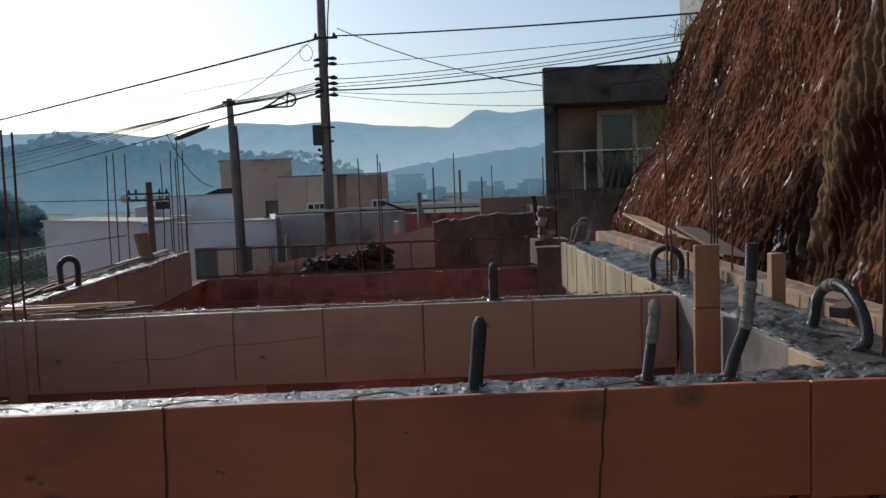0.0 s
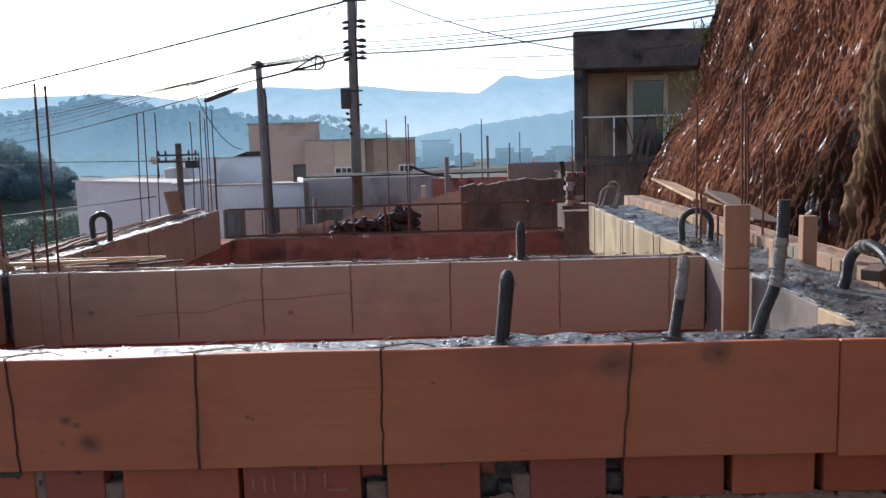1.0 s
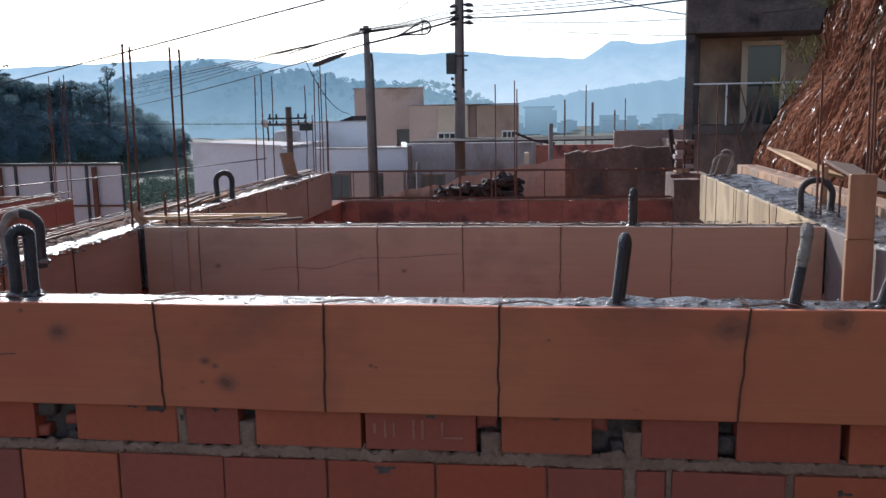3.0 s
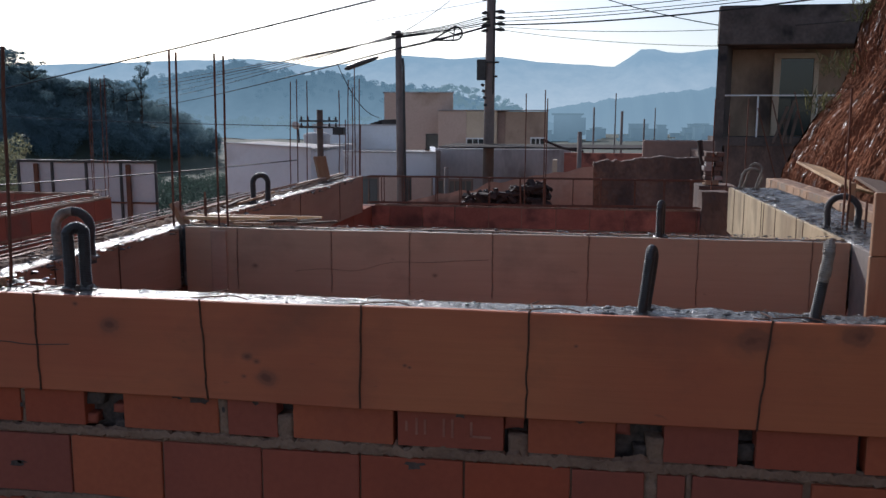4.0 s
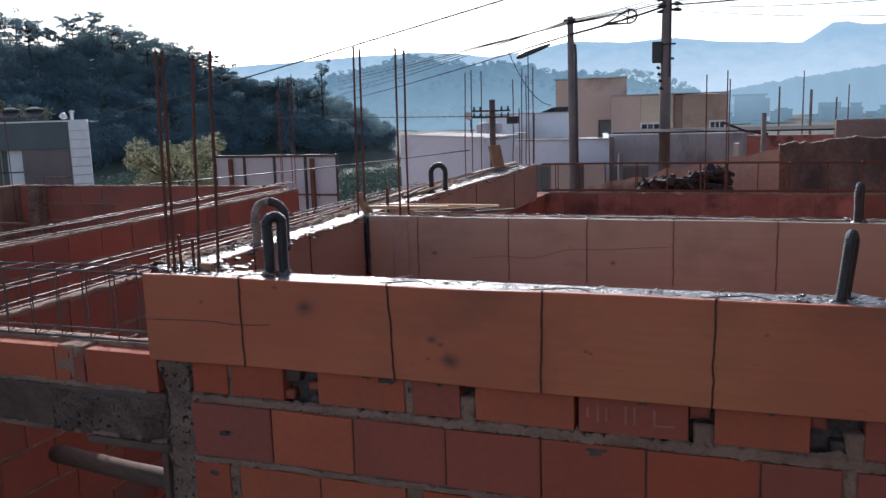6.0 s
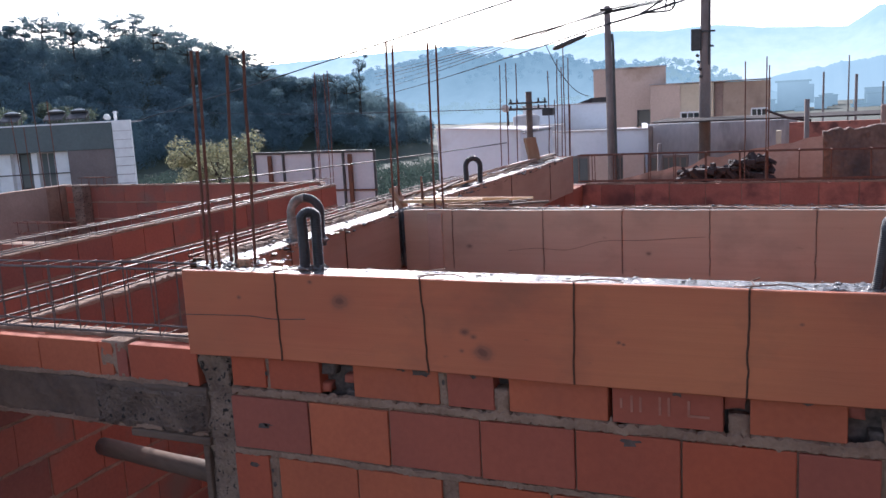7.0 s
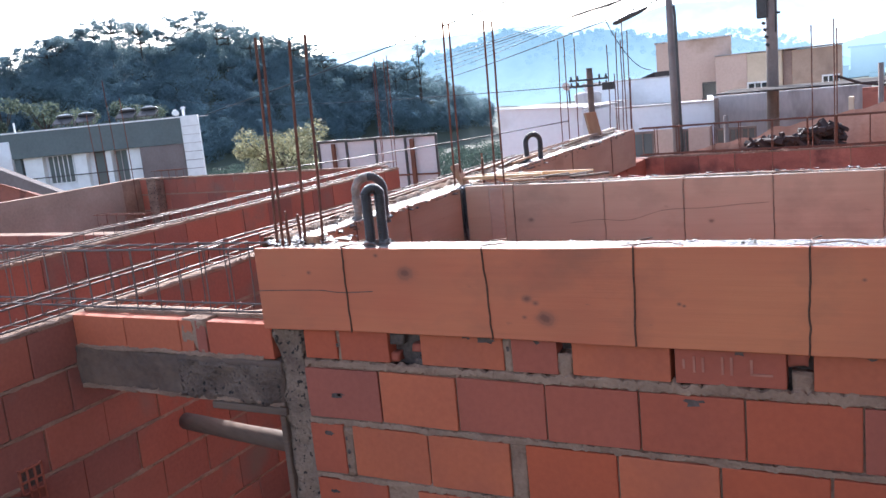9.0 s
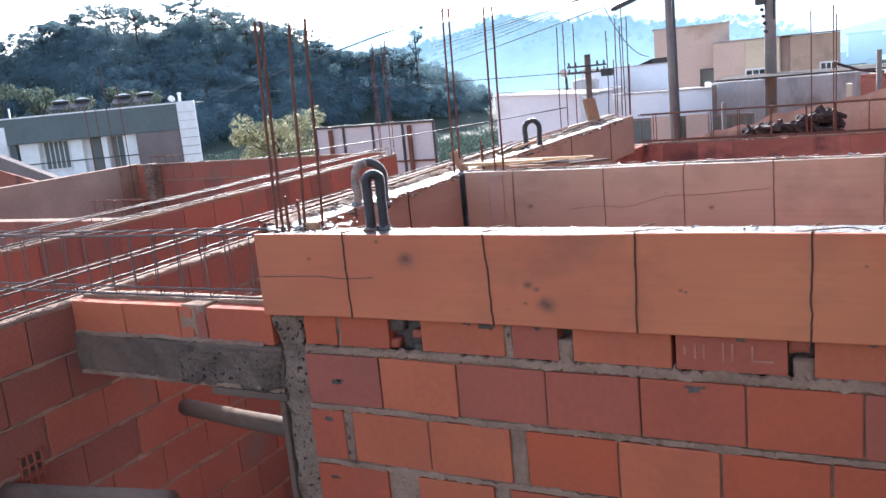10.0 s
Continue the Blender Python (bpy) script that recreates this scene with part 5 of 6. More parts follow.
part("bowl", bm, GREYWALL, dish, smooth=True)
part("mast", tube(bmesh.new(), [(-8.0, 24.6, 2.0), (-8.0, 24.6, 2.6), (-8.05, 24.7, 3.0)], 0.03, 6), DARKMETAL, dish)

# weathered grey wall with the flat roof before it
tagged(part("boundary_wall", boxed(-3.75, 0.75, 26, 26.25, -3, 2.28, bevel=0.02), GREYWALL), "tall weathered grey rendered boundary wall", "wall")
shed = thing("shed", "low shed with a flat roof and brick walls", "shed")
part("roof", boxed(-2.9, 2.9, 21.5, 24.4, 2.46, 2.50), ROOFDARK, shed)
part("wall", boxed(0.6, 2.9, 20.9, 21.1, -2, 2.38), DARKBRICK, shed)
part("wall", boxed(0.30, 0.42, 20.6, 21.0, -2, 2.2), CREAM, shed, "pale pillar")
part("spout", tube(bmesh.new(), [(0.0, 21.2, 2.72), (0.55, 21.0, 2.5), (1.1, 20.8, 2.42)], 0.035, 6), RUBBLE, shed)

# brown earth slope with a heap of burnt timber, and the sooty wall
def slope_point(u, v):
    x = -2.6 + 3.86 * u
    top = ridge((-2.6, -2.4, -1.13, 0.3, 1.26), (1.4, 1.68, 1.95, 2.26, 2.42), x)
    return (x, 12.95 + 1.0 * v + 0.05 * wob(u * 7, v * 3, 4), 0.2 + (top - 0.2) * v + 0.06 * wob(u * 11, v * 6) * (0.3 + v))


tagged(part("earth_slope", sheet(44, 20, slope_point), CLAY, smooth=True), "bare brown earth slope rising beside a wall", "earth slope", kind="structure")
heap = thing("timber_heap", "heap of dark burnt timber offcuts on the slope", "timber heap")
rh = random.Random(4)
for k in range(110):
    x = -0.92 + 1.36 * rh.random()
    top = ridge((-0.95, -0.55, -0.2, 0.1, 0.45), (1.97, 2.04, 2.06, 2.20, 2.17), x)
    z = 1.80 + (top - 1.80) * rh.random() ** 0.6
    L = rh.uniform(0.10, 0.34)
    bm = boxed(-L / 2, L / 2, -0.05, 0.05, -rh.uniform(0.015, 0.04), rh.uniform(0.015, 0.04))
    bmesh.ops.rotate(bm, cent=(0, 0, 0), matrix=Euler((rh.uniform(-0.5, 0.5), rh.gauss(0, 0.22) + (0.9 if rh.random() < 0.12 else 0), rh.uniform(-0.6, 0.6))).to_matrix(), verts=bm.verts)
    bmesh.ops.translate(bm, vec=(x, 12.3 + 0.4 * rh.random(), z - 0.03), verts=bm.verts)
    part("offcut", bm, RUBBLE, heap)
tagged(part("heap_base", rough_box(-0.93, 0.40, 12.5, 13.3, -1.2, 1.95, 0.06), RUBBLE, smooth=True), "dark mound of burnt rubble under the timber", "rubble")
sooty = thing("outbuilding", "soot-stained masonry outbuilding beyond the rear wall", "outbuilding")
bm = rough_box(1.26, 3.25, 14.0, 14.3, 0.6, 2.5, 0.02)
for v in bm.verts:
    # a broken top edge that climbs to the corner
    if v.co.z > 1.5:
        v.co.z += (v.co.z - 1.5) * (0.10 * min(1, max(0, v.co.x - 1.4)) + 0.06 * wob(v.co.x * 3, 2) + 0.03 * wob(v.co.x * 11, 5))
part("wall", bm, SOOT, sooty, smooth=True)
part("footing", boxed(1.28, 3.23, 14.02, 14.28, -2, 0.61), SOOT, sooty)
part("wall", boxed(2.30, 3.75, 16.0, 16.2, -2, 2.86, bevel=0.02), BROWNWALL, sooty, "stained upper wall with a flat cap")
part("wall", boxed(3.25, 3.4, 14.0, 16.0, -2, 2.7), SOOT, sooty)
part("door_post", tube(bmesh.new(), [(3.42, 13.85, 0), (3.29, 13.85, 2.0), (3.14, 13.85, 2.92)], 0.05, 6), RUBBLE, sooty)

# balcony house behind the cut
bal = thing("house", "stained ochre house with a balcony and dark parapet", "house", "houses")
part("wall", boxed(4.8, 9.6, 21.8, 22.0, -2, 5.11, bevel=0.01), OCHRE, bal)
part("wall", skewed(boxed(4.36, 4.58, 20.4, 22.0, -2, 5.11, bevel=0.01), 21.5, 0.42), MOULD, bal, "dark mouldy side wall")
part("parapet", boxed(4.36, 9.8, 20.35, 20.6, 5.12, 6.07, bevel=0.02), MOULD, bal, "black mould-stained parapet")
part("roof", skewed(boxed(4.37, 9.8, 20.61, 22.2, 5.12, 5.2), 21.5, 0.42), SOOT, bal)
part("balcony_slab", boxed(4.44, 9.6, 20.42, 21.99, 2.62, 2.84), MOULD, bal)
part("wall", boxed(4.63, 9.6, 20.45, 20.6, -2, 2.62), SOOT, bal, "stained lower wall")
door = part("door", boxed(6.17, 7.0, 21.74, 21.79, 2.86, 4.86), PANE, bal, "dark glazed balcony door")
for a in ((6.0, 6.165, 2.86, 4.865), (7.0, 7.12, 2.86, 4.865), (6.0, 7.12, 4.868, 5.0)):
    part("door_frame", boxed(a[0], a[1], 21.70, 21.80, a[2], a[3]), CREAM, door, "pale door frame")
rail = part("railing", boxed(4.42, 8.4, 20.44, 20.48, 3.86, 3.90), WHITEPAINT, bal, "thin white metal railing")
for x in (4.47, 5.38, 6.78, 8.0):
    part("rail_post", boxed(x, x + 0.04, 20.44, 20.48, 2.84, 3.86), WHITEPAINT, rail)
for k, (a, b) in enumerate((((5.7, 2.7), (6.1, 3.6)), ((5.9, 2.7), (6.25, 3.75)), ((6.1, 2.7), (6.35, 3.5)), ((6.0, 2.7), (6.05, 3.3)))):
    loose_board("board", "long batten leaning on the balcony house", (a[0], 19.9, a[1]), (b[0], 20.38, b[1]), 0.07, 0.03, OLDWOOD)
for k, x in enumerate((4.75, 5.05, 5.5, 6.6, 7.2)):
    tagged(part("steel_bar", tube(bmesh.new(), [(x, 14 + 0.3 * k, 1.5), (x - 0.6, 14 + 0.3 * k, 3.5 + 0.15 * (k % 3))], 0.012, 5), REBAR), "upright rusty bar behind the side beam", "rebar", "far bars")
tower = thing("house", "grey rendered tower block above the cut", "house", "houses")
part("wall", boxed(10.0, 13, 24, 27, 3, 14, bevel=0.02), GREYWALL, tower)
part("parapet", boxed(9.95, 13.05, 23.95, 27.05, 14, 14.2), SOOT, tower)

# long grey house on the left with white wings and solar heaters
grey = thing("house", "long dark grey clad house with white window walls", "house", "houses")
part("cladding", boxed(-9.5, -0.1, 0, 0.25, 1.5, 2.76, bevel=0.02), FACADE, grey)
part("cladding", boxed(-2.3, -0.1, 0.02, 0.25, -0.6, 1.5, bevel=0.02), DIMWALL, grey, "grey-brown wall below the cladding")
part("end_wall", boxed(-0.02, 0.85, -0.15, 0.1, -3, 2.84, bevel=0.02), WHITEPAINT, grey, "bright white panelled end wall")
for k in range(7):
    part("joint", boxed(-0.02, 0.86, -0.165, -0.15, -0.2 + 0.42 * k, -0.17 + 0.42 * k), GREYWALL, grey)
part("wall", boxed(-9.5, -8.4, 0.2, 0.9, -3, 1.5, bevel=0.02), FACADE, grey)
part("wall", boxed(-8.4, -2.3, 0.7, 0.9, -3, 1.5, bevel=0.02), WHITEWALL, grey)
part("bay_box", boxed(-9.5, -8.7, -0.06, 0.2, 0.6, 2.4, bevel=0.02), WHITEWALL, grey, "white box on the dark cladding")
part("cap", boxed(-9.6, -0.05, -0.05, 0.3, 2.76, 2.83), WHITEPAINT, grey)
for x, w in ((-8.3, 0.95), (-5.75, 0.62), (-4.15, 0.28), (-3.05, 0.72)):
    part("column", boxed(x, x + w, 0.3, 0.7, -2, 1.5), WHITEPAINT, grey)
window(grey, -7.2, -6.0, 0.66, 0.1, 1.45, WHITEPAINT, 4, glassy=DULLPANE)
window(grey, -4.8, -4.3, 0.66, -0.2, 1.42, DARKMETAL, 0, glassy=DULLPANE)
window(grey, -3.78, -3.2, 0.66, -0.2, 1.42, GREYWALL, 1, glassy=DULLPANE)
part("handrail", boxed(-8.4, -2.3, 0.24, 0.28, 0.42, 0.47), DARKMETAL, grey)
for x in (-6.15, -5.05, -2.95, -1.85):
    bm = boxed(x - 0.45, x + 0.45, 0.35, 1.0, 2.98, 3.03)
    for v in bm.verts:
        v.co.z += 0.42 * (v.co.y - 0.35)
    panel = part("solar_heater", bm, DARKMETAL, grey, "roof solar heater on a dark frame")
    part("drum", tube(bmesh.new(), [(x - 0.4, 1.0, 3.36), (x - 0.34, 1.0, 3.37), (x + 0.34, 1.0, 3.37), (x + 0.4, 1.0, 3.36)], [0.04, 0.075, 0.075, 0.04], 12), DARKMETAL, panel)
    # white strip modelled as the shine along the drum's top
    part("drum_glint", tube(bmesh.new(), [(x - 0.40, 0.98, 3.40), (x - 0.12, 0.98, 3.46), (x + 0.12, 0.98, 3.46), (x + 0.40, 0.98, 3.40)], [0.02, 0.045, 0.045, 0.02], 8), WHITEPAINT, panel)
    for q in (-0.42, 0.0, 0.42):
        part("leg", tube(bmesh.new(), [(x + q, 0.4, 2.76), (x + q + 0.06, 0.42, 3.1)], 0.03, 5), DARKMETAL, panel)
        part("leg", tube(bmesh.new(), [(x + q, 0.95, 2.76), (x + q, 1.0, 3.36)], 0.03, 5), DARKMETAL, panel)
part("chimney", tube(bmesh.new(), [(-0.05, 0.7, 2.7), (-0.05, 0.7, 3.2), (-0.05, 0.7, 3.21), (-0.05, 0.7, 3.3)], [0.08, 0.08, 0.16, 0.05], 8), WHITEWALL, grey)
part("dish", tube(bmesh.new(), [(-0.42, 0.6, 3.0), (-0.42, 0.62, 3.02), (-0.40, 0.72, 3.04)], [0.19, 0.17, 0.03], 14), WHITEPAINT, grey, "small white satellite dish", smooth=True)
part("roof_pole", tube(bmesh.new(), [(-8.55, 0.5, 2.7), (-8.55, 0.5, 3.3)], 0.05, 6), WHITEPAINT, grey)
part("roof", boxed(-9.5, 0.0, 0.3, 5, 2.70, 2.76), GREYWALL, grey)
grey.matrix_world = pose(-29.9, 30.0, 0.45, 0, 0, 27)
shed = thing("shed", "brick shed with a dark pitched sheet roof", "shed")
bm = bmesh.new()
prof = ((-18, 2.55), (-14.6, 2.78), (-12.3, 2.06), (-12.3, 1.95), (-14.6, 2.46), (-18, 2.2))
ends = [[bm.verts.new((x, yy, z)) for x, z in prof] for yy in (8.4, 8.55)]
bm.faces.new(ends[0]), bm.faces.new(ends[1][::-1])
for k in range(6):
    bm.faces.new((ends[0][k], ends[1][k], ends[1][(k + 1) % 6], ends[0][(k + 1) % 6]))
part("roof", bm, DIMWALL, shed)
bm = bmesh.new()
prof = ((-18, -1), (-18, 2.15), (-14.6, 2.38), (-12.5, 1.85), (-12.5, -1))
ends = [[bm.verts.new((x, yy, z)) for x, z in prof] for yy in (8.6, 8.95)]
bm.faces.new(ends[0]), bm.faces.new(ends[1][::-1])
for k in range(5):
    bm.faces.new((ends[0][k], ends[1][k], ends[1][(k + 1) % 5], ends[0][(k + 1) % 5]))
part("wall", bm, DARKBRICK, shed)

# street hoarding seen from behind
sign = thing("hoarding", "pale panelled hoarding on a rusted frame", "hoarding")
for k in range(4):
    x = 0.86 * k
    part("panel", boxed(x + 0.02, x + 0.84, 0, 0.03, -1.9, 0), PANEL, sign)
for k in range(5):
    part("post", boxed(0.86 * k - 0.03, 0.86 * k + 0.03, -0.04, 0.0, -3.2, 0.03), DARKMETAL, sign)
part("rail", boxed(-0.03, 3.47, -0.05, -0.005, -0.02, 0.04), DARKMETAL, sign)
part("rail", boxed(-0.03, 3.47, -0.05, -0.005, -0.95, -0.91), RUSTFRAME, sign)
for x in (0.45, 2.75):
    part("post", boxed(x, x + 0.1, -0.12, -0.05, -3.2, -0.05), RUSTFRAME, sign, "rusted upright")
sign.matrix_world = pose(-11.98, 16.0, 2.27, 0, 0, 0)
rt = random.Random(9)
for k in range(90):
    # far down the valley; their haze is painted into the glowing materials
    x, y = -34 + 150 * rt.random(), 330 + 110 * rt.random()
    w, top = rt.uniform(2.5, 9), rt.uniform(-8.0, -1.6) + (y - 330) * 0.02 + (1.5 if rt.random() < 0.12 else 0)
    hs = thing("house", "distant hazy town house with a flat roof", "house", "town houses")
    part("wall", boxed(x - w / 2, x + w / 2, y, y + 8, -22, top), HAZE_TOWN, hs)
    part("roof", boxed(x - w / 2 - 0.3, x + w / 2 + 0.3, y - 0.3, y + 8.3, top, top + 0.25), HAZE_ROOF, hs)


# ---- poles and cables ----
def pole(label, x, y, z0, z1, r0, r1, lean=0.0, mat=POLE):
    t = thing("utility_pole", label, "utility pole", "utility poles")
    part("shaft", tube(bmesh.new(), [(x, y, z0), (x + lean * 0.5, y, (z0 + z1) / 2), (x + lean, y, z1)], [r0, (r0 + r1) / 2, r1], 10), mat, t, smooth=True)
    return t


p1 = pole("plain concrete utility pole with two pins at its head", -4.02, 22, -3, 5.72, 0.16, 0.085, -0.13)
part("pin", tube(bmesh.new(), [(-4.32, 21.9, 5.62), (-3.98, 21.9, 5.62)], 0.035, 6), DARKMETAL, p1)
part("conduit_pipe", tube(bmesh.new(), [(-3.90, 21.84, -1), (-3.97, 21.86, 4.7), (-4.0, 21.88, 4.95)], 0.04, 6), DARKMETAL, p1)
p2 = pole("tall concrete utility pole carrying a box and insulators", -1.80, 24, -3, 9.2, 0.20, 0.12, 0.10)
part("riser", tube(bmesh.new(), [(-1.62, 23.8, 4.0), (-1.60, 23.8, 6.3), (-1.5, 23.82, 8.2), (-1.42, 23.85, 9.0)], 0.022, 6), CABLE, p2)
part("box", boxed(-2.12, -1.84, 23.8, 24.05, 4.42, 5.03, bevel=0.02), DARKMETAL, p2, "dark equipment box")
part("bracket", boxed(-1.85, -1.5, 23.9, 23.96, 4.5, 4.56), DARKMETAL, p2)
part("bracket", boxed(-1.86, -1.45, 23.82, 23.88, 4.92, 4.97), DARKMETAL, p2)
for z in (5.86, 6.02, 6.20, 6.38, 6.78, 6.94):
    part("insulator", tube(bmesh.new(), [(-2.0, 23.9, z), (-1.88, 23.9, z + 0.02), (-1.80, 23.9, z + 0.02)], [0.025, 0.06, 0.03], 8), DARKMETAL, p2)
    part("insulator", tube(bmesh.new(), [(-1.58, 23.9, z + 0.05), (-1.42, 23.9, z + 0.05), (-1.30, 23.9, z + 0.03)], [0.03, 0.065, 0.03], 8), DARKMETAL, p2)
for k, z in enumerate((4.3, 4.12, 3.92, 3.7)):
    part("insulator", tube(bmesh.new(), [(-1.98 + 0.03 * k, 23.85, z), (-1.90 + 0.03 * k, 23.85, z - 0.05)], 0.045, 6), DARKMETAL, p2)
part("bracket", boxed(-1.95, -1.25, 23.86, 23.92, 7.56, 7.63), DARKMETAL, p2)
for x in (-1.9, -1.35):
    part("insulator", tube(bmesh.new(), [(x, 23.9, 7.63), (x, 23.9, 7.74)], [0.06, 0.03], 8), DARKMETAL, p2)
p3 = pole("short brown utility pole with crossarms before the white roofs", -4.8, 16.5, -3, 3.47, 0.085, 0.07, mat=OLDWOOD)
for z in (3.06, 3.2):
    part("crossarm", boxed(-5.25, -4.35, 16.38, 16.43, z, z + 0.04), DARKMETAL, p3)
    for x in (-5.2, -5.05, -4.55, -4.4):
        part("insulator", tube(bmesh.new(), [(x, 16.4, z + 0.04), (x, 16.4, z + 0.12)], [0.03, 0.018], 6), DARKMETAL, p3)
for k, (x, y, h) in enumerate(((1.0, 20.5, 2.95), (-2.6, 21, 1.95), (2.9, 38, 3.6), (5.5, 60, 3.2))):
    pole("short dark post among the roofs", x, y, -4, h, 0.07, 0.06)


def cable(label, a, b, sag, r=0.012, n=24):
    a, b = Vector(a), Vector(b)
    pts = [a.lerp(b, k / n) - Vector((0, 0, sag * 4 * (k / n) * (1 - k / n))) for k in range(n + 1)]
    return tagged(part("cable", tube(bmesh.new(), pts, r, 5), CABLE), label, "cable", "overhead cables")


cable("thick black overhead cable running to the tall pole", (-40, 42.3, 3.1), (-1.72, 24, 7.62), 0.12, 0.03)
cable("thick black overhead cable running over the cut", (-1.4, 24, 7.66), (14, 10.5, 6.15), 0.18, 0.022)
cable("thin upper overhead cable", (-46.6, 84, 8.7), (-1.72, 24, 6.78), 0.05, 0.009)
cable("thin upper cable to the cut", (-1.5, 24, 6.8), (14, 10.5, 6.0), 0.12, 0.009)
# the street bundle passes the head of the plain pole
for k, (z, w) in enumerate(((6.2, 0.016), (5.98, 0.024), (5.75, 0.014), (5.42, 0.014), (5.1, 0.016))):
    head = Vector((-4.2 + 0.02 * k, 21.86, 5.50 + 0.03 * k))
    cable("thin overhead cable of the street bundle", head.lerp(Vector((-28.85, 60, z)), 1.4), head, 0.06 + 0.03 * k, w)
    cable("thin overhead cable of the bundle between the poles", head, (-1.74, 23.86, 6.06 + 0.07 * k), 0.02 + 0.01 * k, w * 0.8)
head = Vector((-4.1, 21.84, 5.22))
cable("thick sagging cable of the street bundle", head.lerp(Vector((-28.95, 60, 4.5)), 1.4), head, 0.15, 0.022)
cable("thick cable between the two poles", (-4.1, 21.84, 5.22), (-1.74, 23.86, 6.02), 0.03, 0.03)
for k, (z0, x1, y1, z1, w) in enumerate(((6.05, 7.2, 18, 6.05, 0.022), (6.15, 9.5, 16.5, 6.35, 0.012), (6.25, 9.8, 17, 6.55, 0.010), (6.38, 9.8, 16, 6.62, 0.012), (6.0, 9.0, 19, 5.72, 0.009), (5.92, 9.0, 20.2, 5.2, 0.008))):
    cable("thin overhead cable running over the balcony house", (-1.5, 24, z0), (x1, y1, z1), 0.16 + 0.03 * k, w)
cable("thin cable from the pole to the balcony house", (-1.25, 24, 7.88), (4.5, 20.6, 5.6), 0.22, 0.014)
cable("thin looping cable between the two poles", (-4.1, 21.84, 5.6), (-2.1, 24, 7.5), 0.12, 0.010)
cable("sagging service drop before the hazy ridge", (-5.9, 21.8, 4.85), (-5.2, 24, 3.3), 0.35, 0.012)
cable("twisted service drop along the far rooms", (-14, 4.5, 2.15), (-5.6, 17.2, 2.3), 0.15, 0.012)
cable("thin low cable before the hill", (-60, 60, 5), (-4.8, 16.5, 3.1), 0.5, 0.010)
coil = thing("cable_coil", "teardrop coil of spare cable hung on the overhead line", "cable coil")
bm = bmesh.new()
ring = []
for k in range(41):
    a = 2 * math.pi * k / 40
    # a wheel that tapers into the line it hangs from
    px, pz = 0.22 * math.cos(a), 0.19 * math.sin(a)
    px = px if px > 0 else px * 3.4
    pz = pz * (1 if px > 0 else max(0.05, 1 + px / 0.80))
    ring.append((-2.66 + px, 22.9, 5.71 + pz + 0.28 * min(0, px)))
tube(bm, ring, 0.028, 6)
tube(bm, [(-3.38, 22.8, 5.50), (-2.9, 22.9, 5.60), (-2.42, 22.9, 5.74)], 0.03, 6)
tube(bm, [(-2.66, 22.88, 5.90), (-2.70, 22.88, 5.54)], 0.02, 6)
tube(bm, [(-2.95, 22.88, 5.80), (-2.5, 22.88, 5.62)], 0.016, 6)
part("winding", bm, CABLE, coil)
small = thing("cable_coil", "small thin loop of cable beside the tall pole", "cable coil")
part("winding", tube(bmesh.new(), [(-2.2 + 0.19 * math.cos(k * 0.32), 23.9, 7.17 + 0.23 * math.sin(k * 0.32)) for k in range(22)], 0.009, 5), CABLE, small)
tagged(part("splice_box", tube(bmesh.new(), [(-5.72, 22, 4.66), (-5.62, 22, 4.70), (-5.2, 22, 4.84), (-4.82, 22, 4.96), (-4.72, 22, 5.0)], [0.03, 0.075, 0.075, 0.05, 0.02], 8), DARKMETAL), "long dark splice box on the overhead line", "splice box")
tagged(part("splice_box", boxed(-1.30, -1.20, 5.5, 5.6, 3.16, 3.23), DARKMETAL), "small dark box tied to the starter bars", "box")

# pale blocks stacked behind the rear corner
stack = thing("block_stack", "small stack of pale concrete blocks behind the corner", "blocks")
rb = random.Random(12)
for k in range(14):
    x, z = 2.58 + 0.11 * (k % 2) + rb.uniform(-0.02, 0.02), 2.48 + 0.06 * (k // 2)
    bm = rough_box(x, x + rb.uniform(0.07, 0.11), 9.0, 9.2, z, z + 0.056, 0.012)
    part("block", bm, rb.choice((GREYWALL, SOOT, DUSTBRICK, SOOT)), stack, smooth=True)
tagged(part("stack_plinth", boxed(2.5, 2.95, 8.9, 9.4, -0.6, 2.475), SOOT), "dark masonry plinth under the stacked blocks", "plinth")
far_block = thing("house", "flat-roofed hazy blue building far down the valley", "house", "town houses")
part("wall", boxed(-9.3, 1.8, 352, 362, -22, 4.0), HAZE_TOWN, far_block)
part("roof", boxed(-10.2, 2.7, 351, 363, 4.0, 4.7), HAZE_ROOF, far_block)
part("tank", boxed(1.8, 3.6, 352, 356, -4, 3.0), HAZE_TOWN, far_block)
for k, (x, y, h) in enumerate(((4.9, 95, 5.9), (9.6, 100, 4.4), (2.0, 60, 4.0))):
    pole("thin distant mast above the town roofs", x, y, -8, h, 0.12, 0.06)


# ---- bricks, one by one ----
def brick_mesh(name, mat, seed):
    bm = boxed(-0.5, 0.5, -0.5, 0.5, -0.5, 0.5, bevel=0.0)
    bmesh.ops.bevel(bm, geom=bm.edges[:], offset=0.012, segments=1, affect="EDGES")
    for v in bm.verts:
        v.co.x += 0.012 * wob(seed, v.co.y * 4, v.co.z * 4)
        v.co.z += 0.018 * wob(v.co.x * 3, seed, v.co.y * 4)
    return mesh_of(name, bm, mat)


BRICKS = [brick_mesh("brick", BRICK, 3.0 * k) for k in range(4)]
ROOM_BRICKS = [brick_mesh("brick", ROOMBRICK, 5.0 * k) for k in range(4)]
OLD_BRICKS = [brick_mesh("brick", DARKBRICK, 7.0 * k) for k in range(3)]
